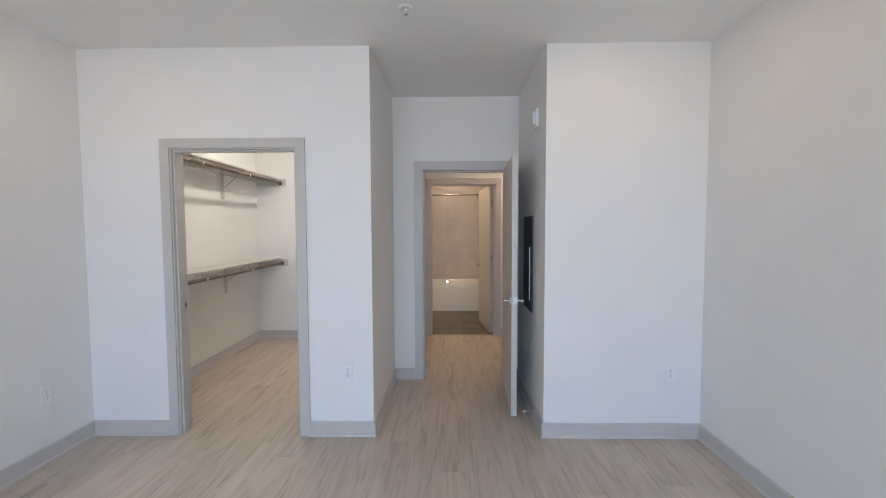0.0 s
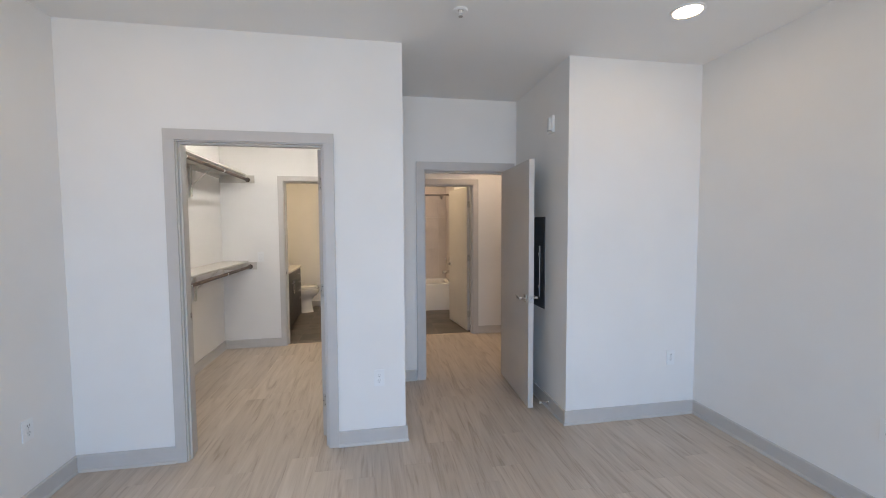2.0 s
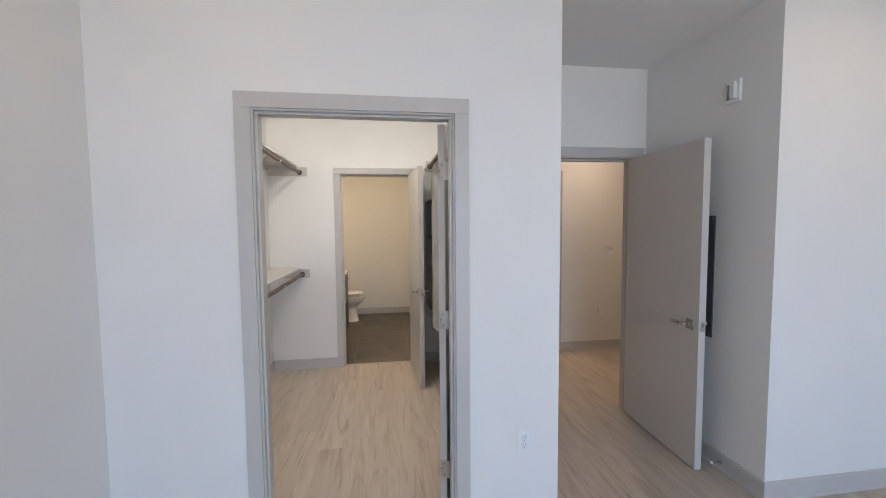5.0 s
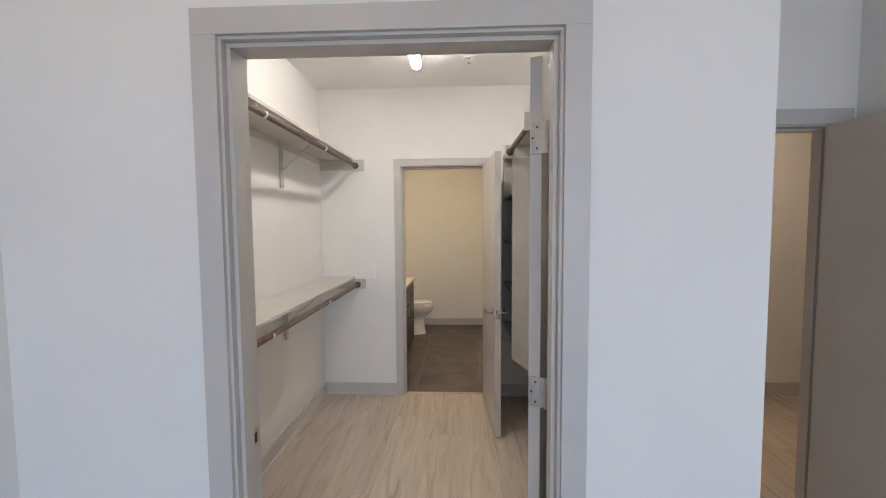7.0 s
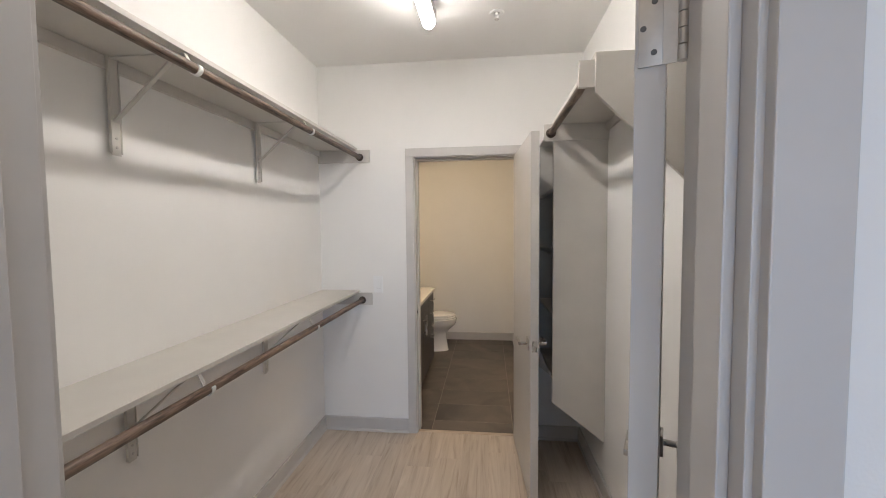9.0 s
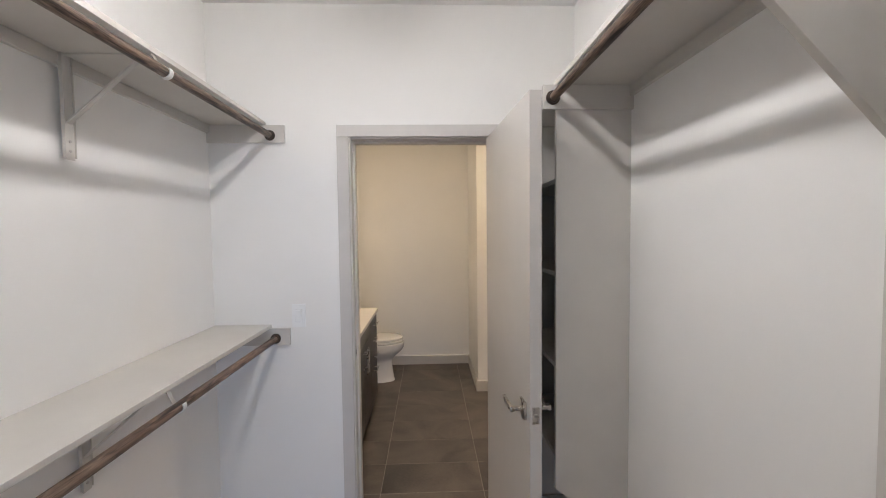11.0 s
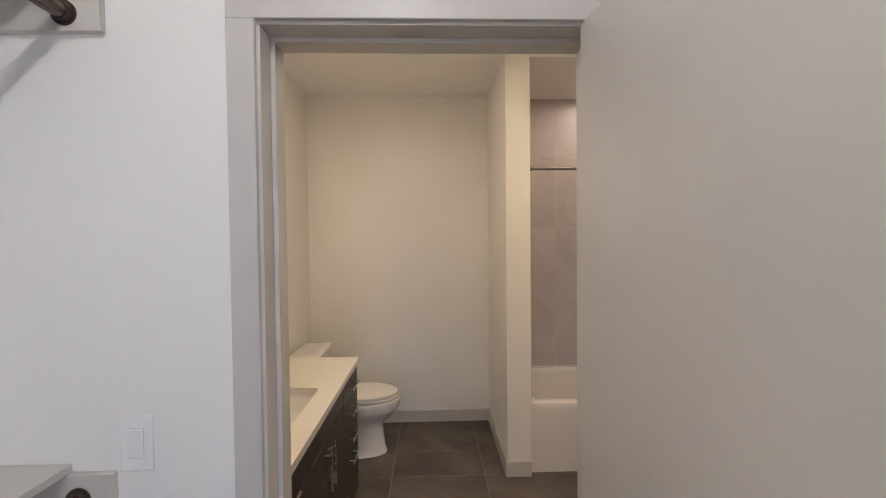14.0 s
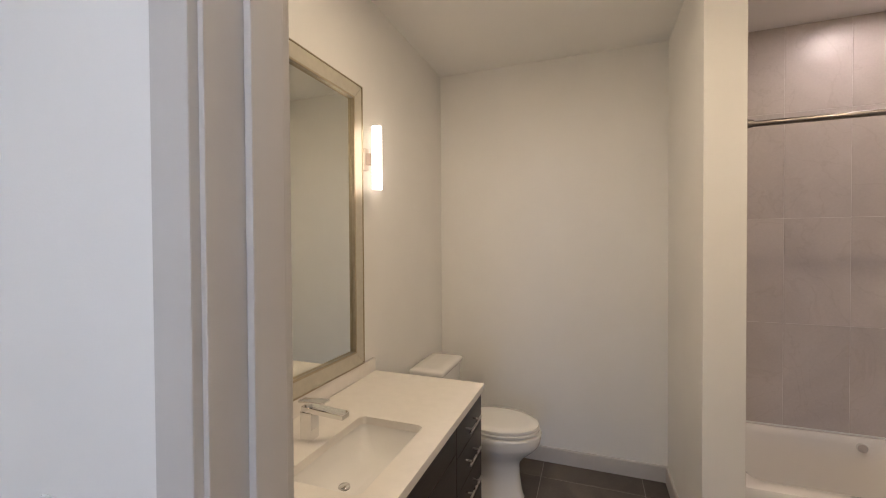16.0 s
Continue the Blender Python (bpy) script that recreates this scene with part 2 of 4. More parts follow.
# ---- plan ----
TOP = 2.95
XL, XR, YB = -2.588, 1.765, -3.0          # bedroom
YC, XC = 2.788, -0.547                     # closet wall and its corner
XP = 0.664                                # right face of the passage
YE, YH = 3.88, 5.45                       # entry wall, hall's far wall
XCR, YCB = -0.65, 5.347                    # closet's right wall and back wall
XBL, XBR, YBB = -2.53, 0.69, 7.93         # bathroom


def wall_x(name, x0, x1, y0, y1, gaps, label, holes=(), mat=PAINT):
    """A wall that runs along x, with door gaps (x0, x1, top) and window holes (x0, x1, z0, z1)."""
    bm = bmesh.new()
    pts = [(x0, 0)]
    for a, b, t in gaps:
        pts += [(a, 0), (a, t), (b, t), (b, 0)]
    pts += [(x1, 0), (x1, TOP), (x0, TOP)]
    if holes:
        a, b, c, d = holes[0]
        box(bm, x0, a, y0, y1, 0, TOP), box(bm, b, x1, y0, y1, 0, TOP)
        box(bm, a, b, y0, y1, 0, c), box(bm, a, b, y0, y1, d, TOP)
    else:
        prism(bm, pts, 1, y0, y1)
    return solid(name, bm, mat, label, "wall", "structure")


def wall_y(name, x0, x1, y0, y1, label, mat=PAINT):
    bm = bmesh.new()
    box(bm, x0, x1, y0, y1, 0, TOP)
    return solid(name, bm, mat, label, "wall", "structure")


def slab(name, x0, x1, y0, y1, z0, z1, mat, label, category):
    bm = bmesh.new()
    box(bm, x0, x1, y0, y1, z0, z1)
    return solid(name, bm, mat, label, category, "structure")


WHITE = "smooth white painted drywall"
wall_x("wall_closet_front", XL - 0.12, XC, YC, YC + 0.12, [(-1.964, -1.060, 2.061)], WHITE + " with the closet doorway")
wall_y("wall_left", XL - 0.12, XL, YB - 0.12, YC, WHITE + " beside the bedroom window")
wall_y("wall_closet_left", XL - 0.12, XL, YC + 0.12, YCB, WHITE + " behind the hanging shelves")
wall_y("wall_closet_right", XCR, XC, YC + 0.12, YCB, WHITE + " between closet and passage")
wall_x("wall_entry", XC, 3.12, YE, YE + 0.12, [(-0.277, 0.575, 2.063)], WHITE + " with the bedroom doorway")
wall_x("wall_right_front", XP, XR + 0.12, YC, YC + 0.12, [], WHITE + " beside the passage")
wall_y("wall_passage_right", XP, XP + 0.12, YC + 0.12, YE, WHITE + " that holds the breaker panel")
wall_y("wall_right", XR, XR + 0.12, YB - 0.12, YC, WHITE + " of the bedroom")
wall_x("wall_window", XL, XR, YB - 0.12, YB, [], WHITE + " around the bedroom window", [(-2.1, 1.5, 0.33, 2.47)])
wall_x("wall_closet_back", -2.71, XC, YCB, YCB + 0.127, [(-1.868, -1.062, 2.094)], WHITE + " between closet and bathroom")
wall_x("wall_hall_back", XC, 3.12, YH, YH + 0.12, [(-0.274, 0.626, 2.09)], WHITE + " with the hall bathroom doorway")
wall_y("wall_hall_right", 3.0, 3.12, YE + 0.12, YH, WHITE + " at the end of the hall")
wall_y("wall_bath_left", XBL - 0.12, XBL, YCB + 0.127, YBB + 0.12, WHITE + " behind vanity and toilet")
wall_x("wall_bath_back", XBL, XBR + 0.12, YBB, YBB + 0.12, [], WHITE + " behind the toilet")
wall_y("wall_bath_right", XBR, XBR + 0.12, YH + 0.12, YBB, WHITE + " of the bathroom")
wall_y("wall_tub_stub", -0.972, -0.811, 7.078, YBB, WHITE + " stub beside the bathtub")
slab("ceiling_bedroom", XL - 0.02, XR + 0.02, YB - 0.02, YC + 0.02, 2.738, 2.9, CEIL, "flat white painted ceiling", "ceiling")
slab("ceiling_passage", XC - 0.02, XP + 0.02, YC + 0.02, YE + 0.02, 2.738, 2.9, CEIL, "flat white painted passage ceiling", "ceiling")
slab("ceiling_closet", XL - 0.02, XCR + 0.02, YC + 0.1, YCB + 0.02, 2.775, 2.9, CEIL, "flat white painted closet ceiling", "ceiling")
slab("ceiling_hall", XC - 0.02, 3.02, YE + 0.1, YH + 0.02, 2.738, 2.9, CEIL, "flat white painted hall ceiling", "ceiling")
slab("ceiling_tub", -0.82, XBR + 0.02, 7.085, YBB + 0.02, 2.80, 2.84, CEIL, "flat white painted lower ceiling over tub", "ceiling")
slab("ceiling_bath", XBL - 0.02, XBR + 0.02, YCB + 0.09, YBB + 0.02, 2.845, 2.9, CEIL, "flat white painted bathroom ceiling", "ceiling")

# window frame behind the walk's start
win = thing("window_1", "white framed bedroom window with two panes", "window", kind="structure")
for a, b, c, d in ((-2.1, -2.04, 0.33, 2.47), (1.44, 1.5, 0.33, 2.47), (-2.04, 1.44, 0.33, 0.39), (-2.04, 1.44, 2.41, 2.47), (-0.33, -0.27, 0.39, 2.41)):
    bar("window_frame", (a, b, YB - 0.09, YB - 0.03, c, d), PLASTIC, win, 0.004)
for a, b in ((-2.0395, -0.3305), (-0.2695, 1.4395)):
    bar("pane", (a, b, YB - 0.063, YB - 0.057, 0.3905, 2.4095), GLASS, win, 0.0, "clear window glass").visible_shadow = False


def baseboard(p0, p1, n, s0, s1, mat=TRIM, h=0.105, shoe=True):
    """Skirting from p0 to p1 with face normal n; s: 1 outer, -1 inner mitre, 0 butt."""
    p0, p1, n = Vector((*p0, 0)), Vector((*p1, 0)), Vector((*n, 0))
    d = (p1 - p0).normalized()
    prof = [(0, 0), (0.022, 0), (0.022, 0.008), (0.019, 0.015), (0.014, 0.018), (0.014, h - 0.006), (0.010, h), (0, h)]
    if not shoe:
        prof = [(0, 0), (0.014, 0), (0.014, h - 0.006), (0.010, h), (0, h)]
    bm = bmesh.new()
    A = [bm.verts.new(p0 - d * (s0 * k) + n * k + Vector((0, 0, z))) for k, z in prof]
    B = [bm.verts.new(p1 + d * (s1 * k) + n * k + Vector((0, 0, z))) for k, z in prof]
    fs = [bm.faces.new(A), bm.faces.new(B[::-1])]
    for i in range(len(A)):
        j = (i + 1) % len(A)
        fs.append(bm.faces.new((A[i], B[i], B[j], A[j])))
    bmesh.ops.recalc_face_normals(bm, faces=fs)
    return solid("baseboard", bm, mat, "grey painted baseboard with shoe moulding" if shoe else "flat grey painted baseboard over floor tile", "baseboard", "structure")


baseboard((XL, YB), (XL, YC), (1, 0), -1, -1)
baseboard((XL, YC), (-2.02, YC), (0, -1), -1, 0)
baseboard((-1.007, YC), (XC, YC), (0, -1), 0, 1)
baseboard((XC, YC), (XC, YE), (1, 0), 1, -1)
baseboard((XC, YE), (-0.349, YE), (0, -1), -1, 0)
baseboard((XP, YE), (XP, YC), (-1, 0), -1, 1)
baseboard((XP, YC), (XR, YC), (0, -1), 1, -1)
baseboard((XR, YC), (XR, YB), (-1, 0), -1, -1)
baseboard((0.68, YH), (3.0, YH), (0, -1), 0, -1)
baseboard((XL, YC + 0.12), (XL, YCB), (1, 0), -1, -1)
baseboard((XL, YCB), (-1.919, YCB), (0, -1), -1, 0)
baseboard((-1.0, YCB), (XCR, YCB), (0, -1), 0, -1)
baseboard((XCR, YCB), (XCR, YC + 0.12), (-1, 0), -1, -1)
baseboard((-2.45, YBB), (-0.972, YBB), (0, -1), 0, -1, shoe=False)
baseboard((-0.972, YBB), (-0.972, 7.078), (-1, 0), -1, 1, shoe=False)
baseboard((-0.972, 7.078), (-0.811, 7.078), (0, -1), 1, 0, shoe=False)


# ---- doors ----
def lever(leaf, x, y, z, side):
    """A square-rose lever on one face of a leaf; side -1 or 1 along local y."""
    bm = bmesh.new()
    box(bm, x - 0.032, x + 0.032, y, y + side * 0.009, z - 0.032, z + 0.032, 0.002)
    part("rose", bm, NICKEL, leaf, "square satin nickel rose")
    bm = bmesh.new()
    rod(bm, (x, y + side * 0.008, z), (x, y + side * 0.05, z), 0.0095)
    box(bm, x - 0.115, x + 0.011, y + side * 0.043, y + side * 0.057, z - 0.010, z + 0.010, 0.004)
    part("lever_handle", bm, NICKEL, leaf, "satin nickel lever handle")


def door(name, x0, x1, y0, y1, h, casing, pin, angle, thick, width, label, hinges=(0.25, 1.06, 1.82), leaf_label="", sides=(True, True), depth=0.044, gap=0.0):
    """A doorway in a wall along x (clear x0 to x1, wall faces y0 and y1) with casings, jambs, stops and a leaf that swings on pin."""
    d = thing(name, label, "door", kind="structure")
    for front, y, s in ((sides[0], y0, -1), (sides[1], y1, 1)):
        if not front:
            continue
        a, b = sorted((y, y + s * 0.017))
        r = 0.008
        bar("casing_side", (x0 - r - casing, x0 - r, a, b, 0, h + r), TRIM, d, 0.002)
        bar("casing_side", (x1 + r, x1 + r + casing, a, b, 0, h + r), TRIM, d, 0.002)
        bar("casing_head", (x0 - r - casing, x1 + r + casing, a, b, h + r, h + r + casing), TRIM, d, 0.002)
    e = 0.004
    bar("jamb_side", (x0 - 0.017, x0, y0 - e, y1 + e, 0, h), TRIM, d, 0.0015)
    bar("jamb_side", (x1, x1 + 0.017, y0 - e, y1 + e, 0, h), TRIM, d, 0.0015)
    bar("jamb_head", (x0 - 0.017, x1 + 0.017, y0 - e, y1 + e, h, h + 0.017), TRIM, d, 0.0015)
    # stop on the side away from the leaf
    near = abs(pin[1] - y0) < abs(pin[1] - y1)
    sa = y0 + 0.052 if near else y0 + 0.018
    sb = y1 - 0.018 if near else y1 - 0.052
    bar("door_stop_strip", (x0, x0 + 0.012, sa, sb, 0, h - 0.012), TRIM, d, 0.002)
    bar("door_stop_strip", (x1 - 0.012, x1, sa, sb, 0, h - 0.012), TRIM, d, 0.002)
    bar("door_stop_strip", (x0, x1, sa, sb, h - 0.012, h), TRIM, d, 0.002)
    ym = y0 + 0.026 if near else y1 - 0.026
    bm = bmesh.new()
    box(bm, x0 - 0.001, x0 + 0.002, ym - 0.014, ym + 0.014, 0.90, 0.96, 0.0008)
    part("strike_plate", bm, STEEL, d, "steel strike plate")
    bar("strike_hole", (x0 + 0.0005, x0 + 0.0028, ym - 0.007, ym + 0.007, 0.915, 0.945), SLOT, d)
    # leaf
    T = depth * thick
    bm = bmesh.new()
    box(bm, 0.002, width, gap * thick, gap * thick + T, 0.012, h - 0.004, 0.0015)
    leaf = part("leaf", bm, DOORP, d, leaf_label)
    leaf.matrix_basis = pose(pin[0], pin[1], 0, 0, 0, angle)
    lo, hi = sorted((gap * thick, gap * thick + T))
    lever(leaf, width - 0.068, lo, 0.914, -1)
    lever(leaf, width - 0.068, hi, 0.914, 1)
    bm = bmesh.new()
    box(bm, width - 0.001, width + 0.0018, lo + 0.009, hi - 0.009, 0.883, 0.945, 0.0006)
    part("latch_plate", bm, NICKEL, leaf, "satin nickel latch plate")
    bm = bmesh.new()
    rod(bm, (width + 0.001, (lo + hi) / 2, 0.914), (width + 0.010, (lo + hi) / 2, 0.914), 0.008, 14, 0.006)
    part("latch_bolt", bm, NICKEL, leaf)
    for z in hinges:
        bm = bmesh.new()
        box(bm, -0.0005, 0.0035, lo + 0.004, hi - 0.004, z - 0.046, z + 0.046, 0.001)
        for dz in (-0.03, 0.0, 0.03):
            ys = (lo + hi) / 2 + (0.008 if dz == 0 else -0.004)
            old = set(bm.faces)
            rod(bm, (-0.0003, ys, z + dz), (-0.0012, ys, z + dz), 0.0036, 12)
            for f in set(bm.faces) - old:
                f.material_index = 1
        k = -math.copysign(0.005, T)
        if gap:
            a, b = sorted((k, gap * thick + 0.004 * thick))
            box(bm, -0.0005, 0.002, a, b, z - 0.046, z + 0.046)
        for i in range(5):
            rod(bm, (-0.001, k, z - 0.046 + i * 0.0187), (-0.001, k, z - 0.046 + i * 0.0187 + 0.0175), 0.0062, 14)
        part("hinge", bm, STEEL, leaf, "steel butt hinge").data.materials.append(SCREW)
    return d


door("door_1", -1.947, -1.077, YC, YC + 0.12, 2.044, 0.066, (-1.084, YC + 0.128), 67.5, 1, 0.858,
     "grey closet door standing open inside grey casing", (0.272, 1.06, 1.81), depth=0.035, gap=0.0125)
door("door_2", -1.849, -1.082, YCB, YCB + 0.127, 2.079, 0.062, (-1.085, YCB - 0.008), 273.5, -1, 0.745,
     "grey bathroom door standing open into the closet")
door("door_3", -0.259, 0.557, YE, YE + 0.12, 2.045, 0.076, (0.555, YE - 0.008), 267.6, -1, 0.80,
     "grey bedroom door standing open into the passage")
door("door_4", -0.256, 0.606, YH, YH + 0.12, 2.072, 0.076, (0.602, YH + 0.128), 97.5, 1, 0.80,
     "grey hall bathroom door standing open over tile", sides=(True, False))


# ---- bedroom and passage fittings ----
def outlet(m, label, name="wall_outlet"):
    """A duplex outlet; local face towards -y."""
    o = thing(name, label, "outlet", m, group="wall outlets")
    bm = bmesh.new()
    box(bm, -0.035, 0.035, -0.006, 0, -0.058, 0.058, 0.0025)
    part("cover_plate", bm, PLASTIC, o)
    for z in (-0.0195, 0.0195):
        bm = bmesh.new()
        box(bm, -0.0165, 0.0165, -0.0085, -0.005, z - 0.0145, z + 0.0145, 0.003)
        r = part("receptacle", bm, PLASTIC, o)
        for x, h in ((-0.0065, 0.004), (0.0065, 0.005)):
            bar("slot", (x - 0.0012, x + 0.0012, -0.0092, -0.008, z + 0.001, z + 0.001 + 2 * h), SLOT, r)
        round_bar("ground_hole", (0, -0.008, z - 0.008), (0, -0.0092, z - 0.008), 0.0028, SLOT, r, segs=10)
    round_bar("screw", (0, -0.0055, 0), (0, -0.0072, 0), 0.0025, STEEL, o, segs=10)
    return o


outlet(pose(-0.728, YC, 0.462), "white duplex outlet on the wall beside closet door")
outlet(pose(1.547, YC, 0.465), "white duplex outlet on the wall beside passage")
outlet(pose(XL, 2.455, 0.435, 0, 0, 90), "white duplex outlet on the bedroom side wall")
outlet(pose(XR, 1.556, 0.472, 0, 0, -90), "white duplex outlet low on the long bedroom wall")
outlet(pose(1.168, YH, 0.48), "white duplex outlet on the hall wall")


def downlight(x, y, z, mat, label, r=0.074):
    d = thing("recessed_downlight", label, "ceiling light", pose(x, y, z), group="recessed downlights")
    bm = bmesh.new()
    prof = [(r, 0.0), (r, -0.004), (r + 0.004, -0.008), (r + 0.016, -0.005), (r + 0.018, 0.0)]
    ring(bm, prof)
    part("trim_ring", bm, PLASTIC, d)
    bm = bmesh.new()
    rod(bm, (0, 0, -0.0035), (0, 0, -0.001), r - 0.0005, 40)
    part("lens", bm, mat, d, "glowing frosted lens")
    return d


def ring(bm, prof, segs=40, m=None):
    """A closed profile (radius, z) turned about z."""
    rows = []
    for i in range(segs):
        a = 2 * math.pi * i / segs
        rows.append([bm.verts.new((p * math.cos(a), p * math.sin(a), z)) for p, z in prof])
    fs = []
    for i in range(segs):
        A, B = rows[i], rows[(i + 1) % segs]
        for j in range(len(prof)):
            k = (j + 1) % len(prof)
            fs.append(bm.faces.new((A[j], B[j], B[k], A[k])))
    bmesh.ops.recalc_face_normals(bm, faces=fs)
    for f in fs:
        f.smooth = True
    if m is not None:
        bmesh.ops.transform(bm, matrix=m, verts=[v for r in rows for v in r])


downlight(1.045, 2.12, 2.738, DOWNL, "lit round white recessed light in bedroom ceiling, rear pair added")
downlight(-1.94, 1.95, 2.738, DOWNL, "lit round white recessed light in bedroom ceiling, rear pair added")
# rear pair is unseen, added to even out the bedroom light
downlight(1.045, -0.7, 2.738, DOWNL, "lit round white recessed light in bedroom ceiling, rear pair added")
downlight(-1.94, -0.7, 2.738, DOWNL, "lit round white recessed light in bedroom ceiling, rear pair added")
# hall lamp added out of sight above the doorway, to light the hall
downlight(0.9, 4.75, 2.738, HALLL, "unseen warm round recessed light added in hall ceiling")
downlight(-0.06, 7.56, 2.80, SHOWL, "lit warm round recessed light above the bathtub")
# two unseen fill lights, added to brighten the bathroom
downlight(-1.6, 6.3, 2.845, BATH_FILL, "added unseen warm fill light in bathroom ceiling")
downlight(-0.05, 6.2, 2.845, BATH_FILL, "added unseen warm fill light in bathroom ceiling")


def sprinkler(x, y, z, label):
    s = thing("fire_sprinkler", label, "sprinkler", pose(x, y, z), group="fire sprinklers")
    bm = bmesh.new()
    ring(bm, [(0.018, 0), (0.020, -0.004), (0.036, -0.006), (0.042, 0)], 32)
    part("escutcheon", bm, PLASTIC, s)
    bm = bmesh.new()
    rod(bm, (0, 0, 0), (0, 0, -0.016), 0.008, 14)
    for k in (-1, 1):
        rod(bm, (k * 0.008, 0, -0.014), (k * 0.002, 0, -0.036), 0.0022, 8)
    part("sprinkler_frame", bm, PLASTIC, s)
    bm = bmesh.new()
    rod(bm, (0, 0, -0.036), (0, 0, -0.0375), 0.013, 16)
    part("deflector", bm, NICKEL, s)
    bm = bmesh.new()
    rod(bm, (0, 0, -0.0005), (0, 0, -0.002), 0.0175, 24)
    part("recess", bm, GAP, s)


sprinkler(-0.245, 2.325, 2.738, "small white recessed sprinkler in bedroom ceiling")
sprinkler(-1.26, 4.75, 2.775, "small white recessed sprinkler in closet ceiling")

# breaker panel on the passage wall
pan = thing("breaker_panel", "dark grey metal breaker panel set in passage wall", "electrical panel")
bm = bmesh.new()
box(bm, XP - 0.009, XP - 0.0005, 3.175, 3.555, 0.808, 1.585, 0.0025)
part("cover", bm, BLACKM, pan)
bm = bmesh.new()
box(bm, XP - 0.013, XP - 0.0085, 3.265, 3.50, 0.90, 1.335, 0.002)
pdoor = part("panel_door", bm, BLACKM, pan)
for z in (0.985, 1.265):
    bar("latch", (XP - 0.017, XP - 0.0125, 3.275, 3.285, z - 0.012, z + 0.012), STEEL, pdoor, 0.001, "small steel latch")
# narrow steel strip, brighter than the panel
bar("door_edge", (XP - 0.0155, XP - 0.0095, 3.257, 3.2645, 0.90, 1.335), STEEL, pan, 0.001, "bright metal edge strip")
for y in (3.19, 3.54):
    for z in (0.825, 1.568):
        round_bar("screw", (XP - 0.009, y, z), (XP - 0.0105, y, z), 0.004, STEEL, pan, segs=10)

# alarm strobe
st = thing("alarm_strobe", "white plastic alarm strobe high on passage wall", "alarm")
bm = bmesh.new()
box(bm, XP - 0.022, XP, 3.02, 3.115, 2.245, 2.375, 0.006)
part("housing", bm, PLASTIC, st)
bm = bmesh.new()
box(bm, XP - 0.045, XP - 0.02, 3.035, 3.068, 2.262, 2.36, 0.006)
part("strobe_lens", bm, RUBBER, st, "frosted clear strobe lens")
bm = bmesh.new()
for i in range(6):
    box(bm, XP - 0.0245, XP - 0.0215, 3.08, 3.106, 2.268 + i * 0.015, 2.275 + i * 0.015)
part("sounder_grille", bm, SLOT, st)

# spring door stop on the baseboard
sp = thing("spring_door_stop", "small silver spring door stop on baseboard", "door stop")
bm = bmesh.new()
rod(bm, (XP - 0.013, 3.06, 0.058), (XP - 0.024, 3.06, 0.058), 0.013, 18, 0.010)
part("stop_base", bm, NICKEL, sp)
bm = bmesh.new()
for i in range(12):
    rod(bm, (XP - 0.023 - i * 0.0045, 3.06, 0.058), (XP - 0.0265 - i * 0.0045, 3.06, 0.058), 0.0062 + 0.001 * (i % 2), 14)
part("spring", bm, CHROME, sp)
bm = bmesh.new()
rod(bm, (XP - 0.077, 3.06, 0.058), (XP - 0.093, 3.06, 0.058), 0.0095, 16, 0.0085)
part("rubber_tip", bm, RUBBER, sp, "white rubber tip")

# hall thermostat and switch
th = thing("thermostat", "small white thermostat on the hall wall", "thermostat")
bm = bmesh.new()
box(bm, 1.265, 1.36, YH - 0.022, YH, 1.165, 1.26, 0.005)
part("housing", bm, PLASTIC, th)
bar("display", (1.283, 1.342, YH - 0.0235, YH - 0.0215, 1.215, 1.247), RUBBER, th, 0.001)


def switch(m, label):
    s = thing("light_switch", label, "light switch", m, group="light switches")
    bm = bmesh.new()
    box(bm, -0.0365, 0.0365, -0.006, 0, -0.0625, 0.0625, 0.0025)
    part("cover_plate", bm, PLASTIC, s)
    # raised grey plate: the rocker's shadow line is put in as colour
    bm = bmesh.new()
    box(bm, -0.0175, 0.0175, -0.0068, -0.005, -0.034, 0.034, 0.0006)
    part("frame", bm, GAP, s, "thin grey plate coloured as shadow gap round rocker")
    bm = bmesh.new()
    prism(bm, [(-0.006, -0.0325), (-0.0085, -0.0325), (-0.0105, 0.0), (-0.0125, 0.0325), (-0.006, 0.0325)], 0, -0.0162, 0.0162, 0.0008)
    part("rocker", bm, PLASTIC, s)
    for z in (-0.05, 0.05):
        round_bar("screw", (0, -0.0055, z), (0, -0.007, z), 0.0026, PLASTIC, s, segs=10)


switch(pose(-2.142, YCB, 1.141), "white rocker light switch beside bathroom door casing")
switch(pose(1.68, YH, 1.155), "white rocker light switch on the hall wall")


# ---- closet shelves ----
def closet_rod(x, y0, y1, z, label):
    o = thing("closet_rod", label, "closet rod", group="closet rods")
    bm = bmesh.new()
    rod(bm, (0, y0 + 0.004, 0), (0, y1 - 0.004, 0), 0.0165, 28)
    p = part("pole", bm, RODW, o)
    p.matrix_basis = pose(x, 0, z)
    for y, s in ((y0, 1), (y1, -1)):
        bm = bmesh.new()
        rod(bm, (x, y, z), (x, y + s * 0.004, z), 0.027, 28)
        rod(bm, (x, y + s * 0.003, z), (x, y + s * 0.016, z), 0.0215, 28, 0.0195)
        part("socket", bm, RODM, o, "dark bronze rod socket")
    return o


